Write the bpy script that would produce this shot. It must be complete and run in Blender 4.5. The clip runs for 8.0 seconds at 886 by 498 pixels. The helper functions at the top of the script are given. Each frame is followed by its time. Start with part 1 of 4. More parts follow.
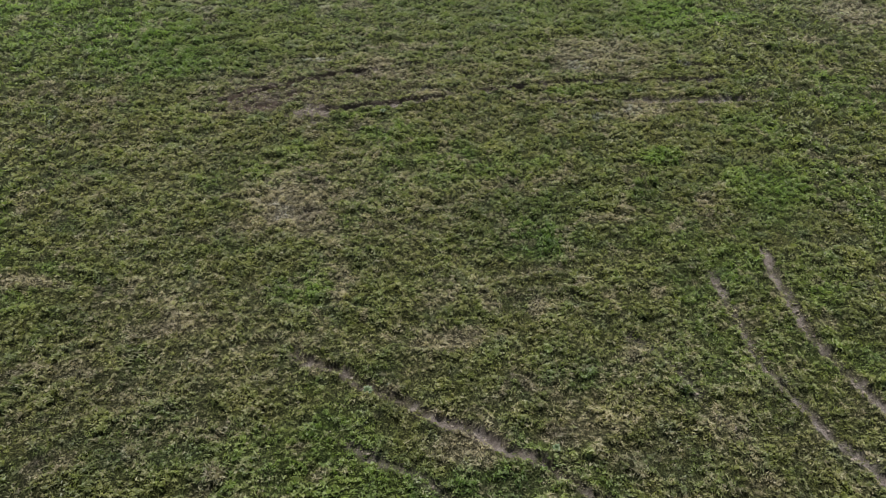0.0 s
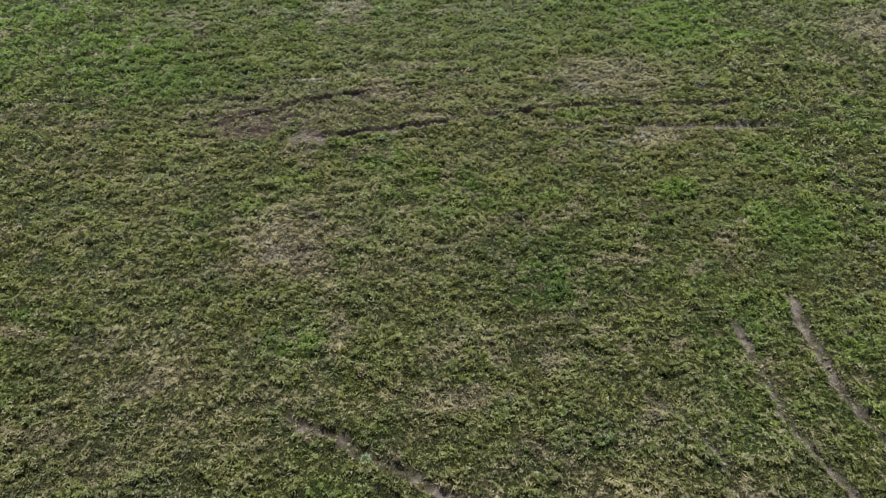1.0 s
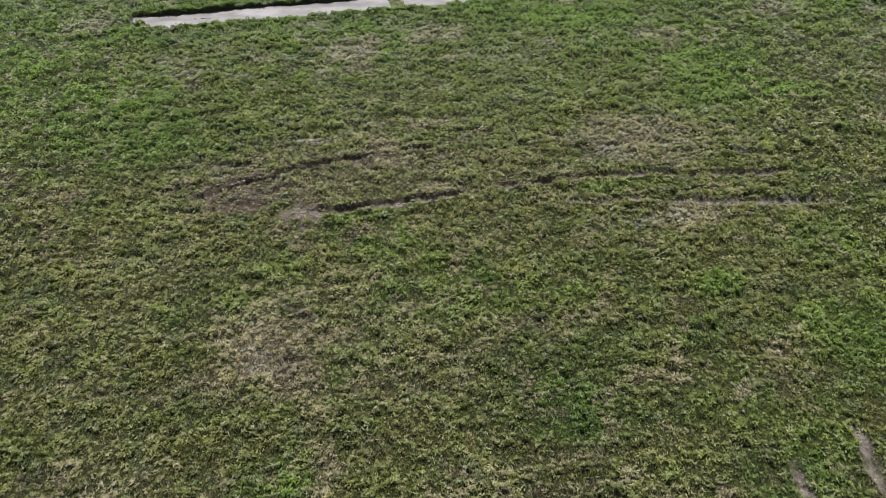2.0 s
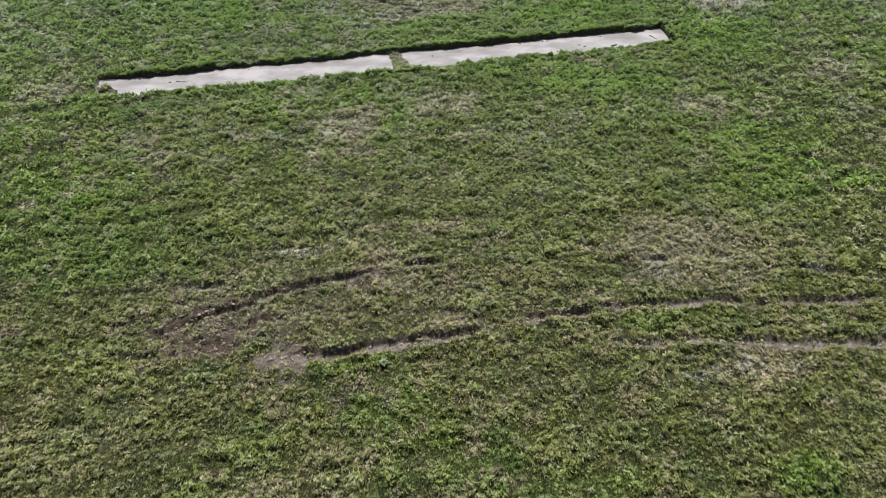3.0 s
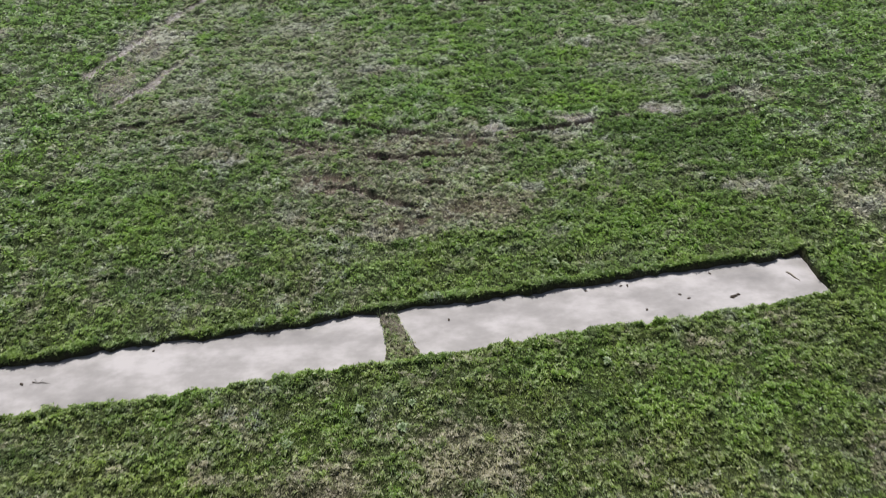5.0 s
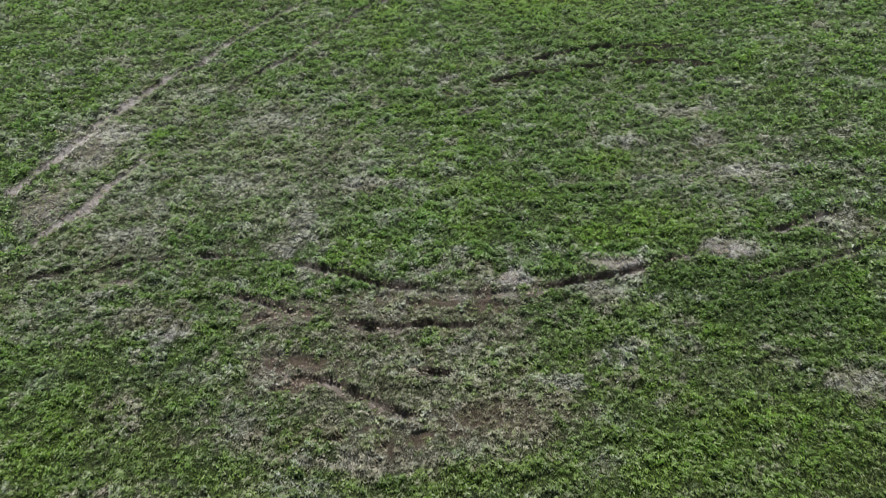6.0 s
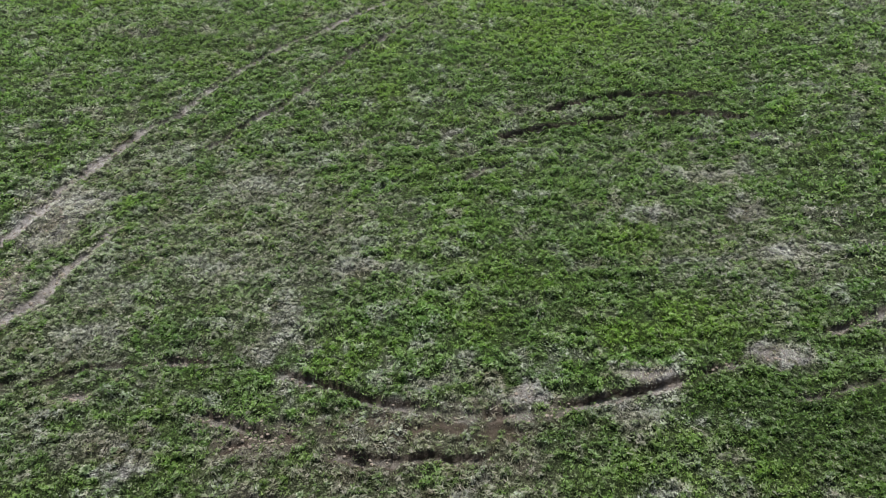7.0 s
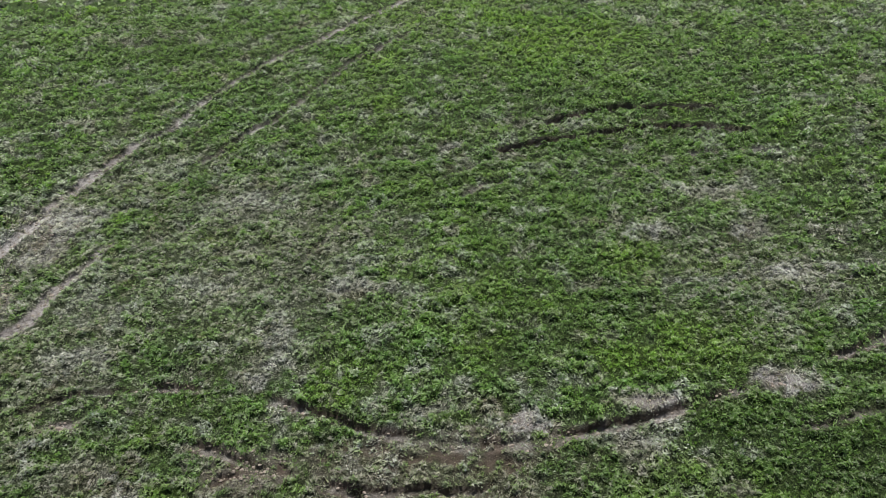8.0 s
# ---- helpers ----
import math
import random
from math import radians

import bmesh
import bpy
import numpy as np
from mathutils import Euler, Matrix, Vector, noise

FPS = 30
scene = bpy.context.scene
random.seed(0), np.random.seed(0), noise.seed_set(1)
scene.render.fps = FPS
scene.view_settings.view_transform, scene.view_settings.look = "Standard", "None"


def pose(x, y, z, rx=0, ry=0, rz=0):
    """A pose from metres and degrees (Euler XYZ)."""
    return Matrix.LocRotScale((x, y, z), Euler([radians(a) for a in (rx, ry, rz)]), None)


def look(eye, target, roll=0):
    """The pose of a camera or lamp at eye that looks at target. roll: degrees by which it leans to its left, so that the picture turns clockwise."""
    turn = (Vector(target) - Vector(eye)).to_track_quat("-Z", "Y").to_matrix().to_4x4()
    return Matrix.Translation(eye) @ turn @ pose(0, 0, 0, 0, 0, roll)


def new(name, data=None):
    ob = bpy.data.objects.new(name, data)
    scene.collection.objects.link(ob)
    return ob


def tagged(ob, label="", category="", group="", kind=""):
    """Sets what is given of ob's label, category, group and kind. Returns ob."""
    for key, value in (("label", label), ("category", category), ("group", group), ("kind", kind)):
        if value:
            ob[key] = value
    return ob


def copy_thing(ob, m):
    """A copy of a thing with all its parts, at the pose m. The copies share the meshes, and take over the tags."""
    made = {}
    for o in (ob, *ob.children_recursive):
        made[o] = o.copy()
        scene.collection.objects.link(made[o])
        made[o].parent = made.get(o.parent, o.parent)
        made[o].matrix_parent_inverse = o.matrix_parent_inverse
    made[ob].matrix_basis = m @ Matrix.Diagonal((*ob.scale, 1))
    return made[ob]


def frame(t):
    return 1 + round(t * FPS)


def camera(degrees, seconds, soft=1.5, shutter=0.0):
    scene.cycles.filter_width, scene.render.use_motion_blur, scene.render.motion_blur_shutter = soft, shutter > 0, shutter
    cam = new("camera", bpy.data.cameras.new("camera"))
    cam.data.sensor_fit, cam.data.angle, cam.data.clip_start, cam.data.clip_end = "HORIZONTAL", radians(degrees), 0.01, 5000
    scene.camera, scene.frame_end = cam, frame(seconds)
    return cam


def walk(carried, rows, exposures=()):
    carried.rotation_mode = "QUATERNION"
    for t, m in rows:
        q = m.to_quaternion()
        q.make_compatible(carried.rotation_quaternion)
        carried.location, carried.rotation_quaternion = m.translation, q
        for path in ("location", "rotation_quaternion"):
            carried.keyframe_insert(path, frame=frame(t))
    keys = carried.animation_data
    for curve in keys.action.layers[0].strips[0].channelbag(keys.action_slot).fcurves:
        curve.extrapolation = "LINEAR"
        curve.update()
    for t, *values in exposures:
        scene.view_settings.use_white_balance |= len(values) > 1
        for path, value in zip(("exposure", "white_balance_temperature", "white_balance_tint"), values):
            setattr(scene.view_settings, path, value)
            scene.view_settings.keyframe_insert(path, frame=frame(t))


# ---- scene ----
# A drone glides low over a rough grass field with tyre ruts and a water-filled trial trench.
cam = camera(66.0, 8.0, soft=0.6, shutter=0.15)
PATH = [
    (0, (1.353, 0.358, 16.693), (1.463, 1.81, 15.321), -0.4),
    (0.5, (1.339, 0.96, 16.699), (1.453, 2.406, 15.321), -0.3),
    (1, (1.348, 2.644, 16.735), (1.463, 4.09, 15.358), -0.2),
    (1.2, (1.415, 3.469, 16.748), (1.528, 4.916, 15.372), -0.3),
    (2.3, (2.125, 8.936, 17.082), (2.181, 10.39, 15.71), -1.3),
    (2.5, (2.155, 10.27, 17.086), (2.209, 11.724, 15.714), -1.4),
    (3, (2.094, 14.09, 17.059), (2.152, 15.548, 15.691), -1.3),
    (3.5, (2.056, 18.037, 17.039), (2.118, 19.497, 15.673), -1.3),
    (4, (2.167, 22.607, 17.01), (2.225, 24.07, 15.649), -1.5),
    (4.5, (2.302, 27.2, 17.043), (2.358, 28.663, 15.68), -1.5),
    (5, (2.455, 32.403, 16.981), (2.506, 33.869, 15.622), -1.8),
    (5.2, (2.547, 34.474, 16.963), (2.594, 35.942, 15.605), -2.0),
    (6.3, (3.359, 43.845, 17.041), (3.37, 45.316, 15.686), -3.0),
    (6.5, (3.4, 44.881, 17.072), (3.409, 46.351, 15.716), -3.1),
    (7, (3.429, 46.551, 17.118), (3.437, 48.024, 15.765), -3.2),
    (7.5, (3.492, 47.192, 17.23), (3.5, 48.665, 15.877), -3.2),
    (8, (3.576, 47.423, 17.289), (3.585, 48.895, 15.935), -3.3),
]
walk(cam, [(t, look(eye, target, roll)) for t, eye, target, roll in PATH], [(0.0, 0.16), (0.5, 0.26), (1.2, 0.36), (2.3, 0.54), (3.5, 0.68), (4.5, 0.66), (5.2, 0.55), (6.3, 0.48), (8.0, 0.50)])

# ---- world, sun ----
SUN_ELEVATION, SUN_AZIMUTH = 64.5, 3.0      # degrees; azimuth from +y towards +x
world = bpy.data.worlds.new("world")
scene.world = world
world.use_nodes = True
wn, wl = world.node_tree.nodes, world.node_tree.links
sky = wn.new("ShaderNodeTexSky")
sky.sky_type, sky.sun_disc = "NISHITA", False
sky.sun_elevation, sky.sun_rotation = radians(SUN_ELEVATION), radians(SUN_AZIMUTH)
sky.air_density, sky.dust_density = 1.0, 1.5
wcoord = wn.new("ShaderNodeTexCoord")
wmap = wn.new("ShaderNodeMapping")
wmap.inputs["Scale"].default_value = (1.0, 1.0, 2.2)
wl.new(wcoord.outputs["Generated"], wmap.inputs["Vector"])
cloud = wn.new("ShaderNodeTexNoise")
cloud.inputs["Scale"].default_value, cloud.inputs["Detail"].default_value = 3.2, 8.0
wl.new(wmap.outputs["Vector"], cloud.inputs["Vector"])
cramp = wn.new("ShaderNodeValToRGB")
cramp.color_ramp.elements[0].position, cramp.color_ramp.elements[1].position = 0.44, 0.68
wl.new(cloud.outputs["Fac"], cramp.inputs["Fac"])
wmix = wn.new("ShaderNodeMixRGB")
wmix.inputs["Color2"].default_value = (4.0, 4.1, 4.3, 1)
wl.new(cramp.outputs["Color"], wmix.inputs["Fac"])
wl.new(sky.outputs["Color"], wmix.inputs["Color1"])
wl.new(wmix.outputs["Color"], wn["Background"].inputs["Color"])
wn["Background"].inputs["Strength"].default_value = 0.05

sun = new("sun", bpy.data.lights.new("sun", "SUN"))
sun.data.energy, sun.data.angle, sun.data.color = 5.0, radians(0.6), (1.0, 0.95, 0.87)
sun.rotation_euler = (radians(SUN_ELEVATION - 90), 0, radians(-SUN_AZIMUTH))
sun.location = (0, 60, 60)

# ---- materials ----


def material(name):
    m = bpy.data.materials.new(name)
    m.use_nodes = True
    n, l = m.node_tree.nodes, m.node_tree.links
    return m, n, l, n["Principled BSDF"]


def place(n, l, scale, detail=4.0, rough=0.55, stretch=(1, 1, 1)):
    """Noise at world size: the number of features in a metre."""
    g = n.new("ShaderNodeNewGeometry")
    mp = n.new("ShaderNodeMapping")
    mp.inputs["Scale"].default_value = stretch
    l.new(g.outputs["Position"], mp.inputs["Vector"])
    t = n.new("ShaderNodeTexNoise")
    t.inputs["Scale"].default_value, t.inputs["Detail"].default_value, t.inputs["Roughness"].default_value = scale, detail, rough
    l.new(mp.outputs["Vector"], t.inputs["Vector"])
    return t.outputs["Fac"]


def ramp(n, l, fac, stops):
    r = n.new("ShaderNodeValToRGB")
    e = r.color_ramp.elements
    while len(e) < len(stops):
        e.new(0.5)
    for k, (p, c) in enumerate(stops):
        e[k].position, e[k].color = p, (*c, 1)
    l.new(fac, r.inputs["Fac"])
    return r.outputs["Color"]


def mix(n, l, fac, a, b, blend="MIX"):
    m = n.new("ShaderNodeMixRGB")
    m.blend_type = blend
    for key, v in (("Fac", fac), ("Color1", a), ("Color2", b)):
        if isinstance(v, (int, float)):
            m.inputs[key].default_value = v
        elif isinstance(v, tuple):
            m.inputs[key].default_value = (*v, 1)
        else:
            l.new(v, m.inputs[key])
    return m.outputs["Color"]


def field(n, name):
    a = n.new("ShaderNodeAttribute")
    a.attribute_name = name
    return a.outputs["Fac"]


def bump(n, l, bsdf, height, strength, distance):
    b = n.new("ShaderNodeBump")
    b.inputs["Strength"].default_value, b.inputs["Distance"].default_value = strength, distance
    l.new(height, b.inputs["Height"])
    l.new(b.outputs["Normal"], bsdf.inputs["Normal"])


def sward_colour(n, l, rnd, straw_share, pale_share):
    """The hues of the turf: olive and green, rich, bleached and dead."""
    broad = place(n, l, 0.35, 3, 0.6)
    mid = place(n, l, 2.2, 4, 0.6)
    olive = ramp(n, l, rnd, [(0.0, (0.030, 0.030, 0.006)), (0.5, (0.127, 0.132, 0.040)), (1.0, (0.245, 0.235, 0.090))])
    green = ramp(n, l, rnd, [(0.0, (0.012, 0.036, 0.007)), (0.5, (0.063, 0.136, 0.025)), (1.0, (0.130, 0.244, 0.056))])
    lush = ramp(n, l, rnd, [(0.0, (0.040, 0.095, 0.011)), (0.5, (0.100, 0.180, 0.018)), (1.0, (0.160, 0.26, 0.036))])
    straw = ramp(n, l, rnd, [(0.0, (0.07, 0.06, 0.036)), (0.5, (0.220, 0.190, 0.132)), (1.0, (0.36, 0.325, 0.24))])
    sel = ramp(n, l, broad, [(0.38, (0, 0, 0)), (0.62, (1, 1, 1))])
    sel2 = ramp(n, l, mid, [(0.35, (0, 0, 0)), (0.65, (1, 1, 1))])
    sel = mix(n, l, 0.5, sel, sel2)
    where = n.new("ShaderNodeNewGeometry")
    split = n.new("ShaderNodeSeparateXYZ")
    l.new(where.outputs["Position"], split.inputs["Vector"])
    along = n.new("ShaderNodeMapRange")      # the turf grows greener along the field
    along.inputs["From Min"].default_value, along.inputs["From Max"].default_value = 28.0, 60.0
    along.inputs["To Min"].default_value, along.inputs["To Max"].default_value = 0.0, 1.0
    l.new(split.outputs["Y"], along.inputs["Value"])
    sel = mix(n, l, 0.75, sel, along.outputs["Result"])
    c = mix(n, l, sel, olive, green)
    yellow = ramp(n, l, rnd, [(0.0, (0.050, 0.064, 0.008)), (0.5, (0.125, 0.156, 0.026)), (1.0, (0.195, 0.230, 0.048))])
    deep = ramp(n, l, rnd, [(0.0, (0.014, 0.034, 0.007)), (0.5, (0.044, 0.090, 0.016)), (1.0, (0.100, 0.175, 0.038))])
    bluish = ramp(n, l, rnd, [(0.0, (0.040, 0.058, 0.034)), (0.5, (0.095, 0.122, 0.072)), (1.0, (0.195, 0.225, 0.155))])
    yellow = mix(n, l, along.outputs["Result"], yellow, lush)
    for colour, seed_scale, lo, hi in ((yellow, 0.83, 0.50, 0.62), (deep, 0.61, 0.51, 0.60), (bluish, 1.37, 0.51, 0.62)):
        c = mix(n, l, ramp(n, l, place(n, l, seed_scale, 4, 0.6), [(lo, (0, 0, 0)), (hi + 0.06, (0.5, 0.5, 0.5))]), c, colour)
    c = mix(n, l, mix(n, l, 0.8, (0, 0, 0), field(n, "lush")), c, lush)
    c = mix(n, l, mix(n, l, 0.85, (0, 0, 0), field(n, "deep")), c, deep)
    brown = ramp(n, l, rnd, [(0.0, (0.035, 0.027, 0.020)), (0.5, (0.105, 0.084, 0.066)), (1.0, (0.23, 0.20, 0.17))])
    grey = ramp(n, l, rnd, [(0.0, (0.07, 0.067, 0.064)), (0.5, (0.195, 0.188, 0.178)), (1.0, (0.34, 0.332, 0.32))])
    straw = mix(n, l, along.outputs["Result"], straw, grey)
    straw = mix(n, l, ramp(n, l, place(n, l, 0.6, 5, 0.65), [(0.52, (0, 0, 0)), (0.66, (1, 1, 1))]), straw, brown)
    straw = mix(n, l, field(n, "soil"), straw, brown)
    c = mix(n, l, straw_share, c, straw)
    silver = ramp(n, l, rnd, [(0.0, (0.075, 0.078, 0.082)), (0.5, (0.250, 0.255, 0.258)), (1.0, (0.43, 0.437, 0.442))])
    c = mix(n, l, pale_share, c, silver)
    return c


def ground_material():
    m, n, l, p = material("turf_and_soil")
    fine = place(n, l, 22, 6, 0.75)
    mid = place(n, l, 5, 5, 0.6)
    tone = ramp(n, l, place(n, l, 11, 5, 0.7), [(0.36, (0, 0, 0)), (0.64, (1, 1, 1))])

    def flecked(name, gain):
        """The share of a field, broken into flecks."""
        a = n.new("ShaderNodeMath")
        a.operation, a.use_clamp = "MULTIPLY_ADD", True
        b = n.new("ShaderNodeMath")
        b.operation = "MULTIPLY_ADD"
        l.new(fine, b.inputs[0])
        b.inputs[1].default_value, b.inputs[2].default_value = 2.4 * gain, -1.4 * gain
        l.new(field(n, name), a.inputs[0])
        a.inputs[1].default_value = 1.1
        l.new(b.outputs[0], a.inputs[2])
        return a.outputs[0]

    soil = ramp(n, l, mid, [(0.30, (0.13, 0.112, 0.102)), (0.52, (0.235, 0.208, 0.195)), (0.70, (0.36, 0.333, 0.32))])
    grit = ramp(n, l, fine, [(0.30, (0.5, 0.48, 0.46)), (0.6, (1, 1, 1)), (0.8, (1.2, 1.18, 1.15))])
    where = n.new("ShaderNodeNewGeometry")
    split = n.new("ShaderNodeSeparateXYZ")
    l.new(where.outputs["Position"], split.inputs["Vector"])
    chalk = n.new("ShaderNodeMapRange")      # the subsoil turns paler and greyer along the field
    chalk.inputs["From Min"].default_value, chalk.inputs["From Max"].default_value = 48.0, 64.0
    l.new(split.outputs["Y"], chalk.inputs["Value"])
    marl = ramp(n, l, mid, [(0.30, (0.16, 0.15, 0.147)), (0.52, (0.29, 0.278, 0.276)), (0.70, (0.42, 0.408, 0.41))])
    soil = mix(n, l, chalk.outputs["Result"], soil, marl)
    soil = mix(n, l, 1.0, soil, grit, "MULTIPLY")
    c = sward_colour(n, l, tone, flecked("straw", 1.0), flecked("pale", 0.8))
    # dark humus, deepened further to put the shade between tufts into the colour
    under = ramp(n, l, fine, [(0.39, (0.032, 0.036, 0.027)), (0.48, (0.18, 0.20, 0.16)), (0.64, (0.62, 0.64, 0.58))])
    # where the sward is dead, its matted thatch hides this darkened ground
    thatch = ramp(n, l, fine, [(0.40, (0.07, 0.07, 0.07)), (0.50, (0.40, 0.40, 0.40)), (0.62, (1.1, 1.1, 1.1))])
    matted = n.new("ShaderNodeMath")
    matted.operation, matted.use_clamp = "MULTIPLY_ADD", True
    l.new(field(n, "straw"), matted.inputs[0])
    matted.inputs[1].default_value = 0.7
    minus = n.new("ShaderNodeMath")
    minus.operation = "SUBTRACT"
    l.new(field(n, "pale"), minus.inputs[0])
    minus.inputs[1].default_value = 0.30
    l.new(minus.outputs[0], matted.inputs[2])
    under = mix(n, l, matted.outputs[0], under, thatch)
    # beyond the sown stretch colour alone gives the sward, dimmed for missing blade shadows
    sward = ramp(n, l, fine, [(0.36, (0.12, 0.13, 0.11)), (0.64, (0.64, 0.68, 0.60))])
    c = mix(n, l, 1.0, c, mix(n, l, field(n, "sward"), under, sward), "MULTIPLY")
    c = mix(n, l, field(n, "soil"), c, soil)
    ash = ramp(n, l, fine, [(0.32, (0.10, 0.097, 0.096)), (0.5, (0.32, 0.312, 0.314)), (0.7, (0.52, 0.512, 0.516))])
    clay = n.new("ShaderNodeMath")
    clay.operation, clay.use_clamp = "MULTIPLY", True
    l.new(field(n, "pale"), clay.inputs[0])
    l.new(field(n, "soil"), clay.inputs[1])
    c = mix(n, l, clay.outputs[0], c, ash)
    # dark earth; the same colour stands for the shade on rut walls
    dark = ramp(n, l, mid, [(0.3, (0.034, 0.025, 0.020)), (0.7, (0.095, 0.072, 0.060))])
    c = mix(n, l, field(n, "cut_shade"), c, dark)
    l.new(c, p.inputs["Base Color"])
    p.inputs["Roughness"].default_value = 0.8
    p.inputs["Specular IOR Level"].default_value = 0.15
    bump(n, l, p, fine, 1.0, 0.08)
    return m


def grass_material():
    m, n, l, p = material("meadow_grass")
    rnd = field(n, "rnd")
    c = sward_colour(n, l, rnd, field(n, "straw"), field(n, "pale"))
    l.new(mix(n, l, 1.0, c, (0.80, 0.80, 0.83), "MULTIPLY"), p.inputs["Base Color"])
    p.inputs["Roughness"].default_value = 0.6
    p.inputs["Specular IOR Level"].default_value = 0.63
    tr = n.new("ShaderNodeBsdfTranslucent")
    l.new(mix(n, l, 1.0, c, (1.38, 1.44, 1.16), "MULTIPLY"), tr.inputs["Color"])
    ms = n.new("ShaderNodeAddShader")
    l.new(p.outputs["BSDF"], ms.inputs[0])
    l.new(tr.outputs["BSDF"], ms.inputs[1])
    l.new(ms.outputs["Shader"], n["Material Output"].inputs["Surface"])
    return m


def water_material():
    m, n, l, p = material("silty_water")
    # uneven silt, with cloud reflections put into the colour as paler patches
    silt_and_clouds = place(n, l, 0.45, 5, 0.62, (1, 1.8, 1))
    c = ramp(n, l, silt_and_clouds, [(0.32, (0.168, 0.163, 0.170)), (0.48, (0.226, 0.219, 0.228)), (0.64, (0.315, 0.305, 0.322))])
    l.new(c, p.inputs["Base Color"])
    p.inputs["Roughness"].default_value = 0.04
    p.inputs["IOR"].default_value = 1.33
    bump(n, l, p, place(n, l, 5, 2), 0.04, 0.02)
    return m


def lump_material(name, dark, light, scale):
    m, n, l, p = material(name)
    c = ramp(n, l, place(n, l, scale, 4), [(0.3, dark), (0.7, light)])
    l.new(c, p.inputs["Base Color"])
    p.inputs["Roughness"].default_value = 0.9
    bump(n, l, p, place(n, l, scale * 2, 3), 0.6, 0.01)
    return m


MAT_GROUND, MAT_GRASS, MAT_WATER = ground_material(), grass_material(), water_material()
MAT_CLOD = lump_material("dry_clay", (0.14, 0.115, 0.095), (0.29, 0.255, 0.225), 30)
MAT_WOOD = lump_material("wet_wood", (0.012, 0.009, 0.007), (0.045, 0.032, 0.024), 40)

# ---- the lie of the field ----
rng = np.random.default_rng(7)


def lattice(i, j, seed):
    h = (i.astype(np.int64) * 374761393 + j.astype(np.int64) * 668265263 + seed * 974634777) & 0xFFFFFFFF
    h = ((h ^ (h >> 13)) * 1274126177) & 0xFFFFFFFF
    return ((h ^ (h >> 16)) & 0xFFFFFF) / float(0xFFFFFF)


def value_noise(x, y, seed):
    i, j = np.floor(x), np.floor(y)
    fx, fy = x - i, y - j
    fx, fy = fx * fx * (3 - 2 * fx), fy * fy * (3 - 2 * fy)
    a, b = lattice(i, j, seed), lattice(i + 1, j, seed)
    c, d = lattice(i, j + 1, seed), lattice(i + 1, j + 1, seed)
    return (a + (b - a) * fx) * (1 - fy) + (c + (d - c) * fx) * fy


def fbm(x, y, size, octaves, seed):
    """Noise from 0 to 1 whose largest features are size metres across."""
    out, amp, total = 0.0, 1.0, 0.0
    for k in range(octaves):
        out = out + amp * value_noise(x / size + 17.3 * k, y / size - 9.1 * k, seed + k)
        total, amp, size = total + amp, amp * 0.55, size * 0.5
    return out / total


def step(a, b, x):
    t = np.clip((x - a) / (b - a), 0, 1)
    return t * t * (3 - 2 * t)


# Tyre ruts: line of the wheel, width, depth, how bare it is.
RUTS = []


def rut(points, width=0.32, depth=0.09, bare=0.9):
    p = [np.array(q, float) for q in points]
    p = [2 * p[0] - p[1], *p, 2 * p[-1] - p[-2]]
    out = []
    for k in range(1, len(p) - 2):
        for t in np.linspace(0, 1, 5)[:-1]:
            out.append(0.5 * (2 * p[k] + (p[k + 1] - p[k - 1]) * t + (2 * p[k - 1] - 5 * p[k] + 4 * p[k + 1] - p[k + 2]) * t ** 2
                              + (3 * p[k] - p[k - 1] - 3 * p[k + 1] + p[k + 2]) * t ** 3))
    out.append(p[-2])
    RUTS.append((np.array(out), width, depth, bare))


# by the start of the flight
rut([(11.8, 16.4), (11.7, 14.7), (11.8, 13.9), (11.8, 12.5), (12.0, 11.4), (12.2, 11.0), (12.7, 9.6), (13.4, 8.3), (14.0, 6.6)], 0.29, 0.06, 0.95)
rut([(13.9, 17.4), (13.9, 16.2), (13.8, 14.5), (13.8, 13.7), (13.9, 12.7), (14.1, 12.0), (14.4, 10.9), (14.7, 10.1), (15.2, 8.4)], 0.30, 0.07, 1.05)
rut([(-2.5, 13.8), (-1.8, 13.3), (-0.8, 12.9), (0.0, 12.3), (0.8, 11.9), (1.5, 11.4), (2.2, 10.9), (3.0, 10.6), (3.8, 9.9), (4.5, 9.6), (5.2, 9.0), (5.9, 8.4), (7.0, 7.4)], 0.28, 0.09, 0.95)
rut([(-1.0, 10.8), (-0.4, 10.4), (0.2, 9.9), (1.3, 9.3), (2.0, 8.7), (3.0, 8.0)], 0.20, 0.06, 0.40)
rut([(7.9, 14.0), (8.6, 13.1), (9.1, 12.2), (9.6, 11.1), (10.0, 10.1), (10.4, 9.2)], 0.22, 0.05, 0.40)
# the turning place before the trench
rut([(-6.9, 30.9), (-6.0, 30.9), (-5.2, 31.0), (-4.4, 31.1)], 0.30, 0.07, 0.8)
rut([(-7.1, 28.7), (-6.4, 28.9), (-5.7, 29.3), (-5.0, 29.6), (-4.1, 29.9), (-3.3, 30.3), (-2.5, 30.6), (-1.4, 30.9), (-0.7, 31.0), (0.2, 31.2), (0.9, 31.3)], 0.34, 0.12, 1.3)
rut([(1.1, 31.4), (2.0, 31.5), (3.0, 31.4)], 0.34, 0.11, 1.0)
rut([(-2.6, 27.5), (-1.8, 27.6), (-0.9, 27.6), (0.1, 27.8), (1.0, 27.9), (1.9, 28.0), (2.7, 28.1), (3.7, 28.3), (4.2, 28.3)], 0.44, 0.13, 1.3)
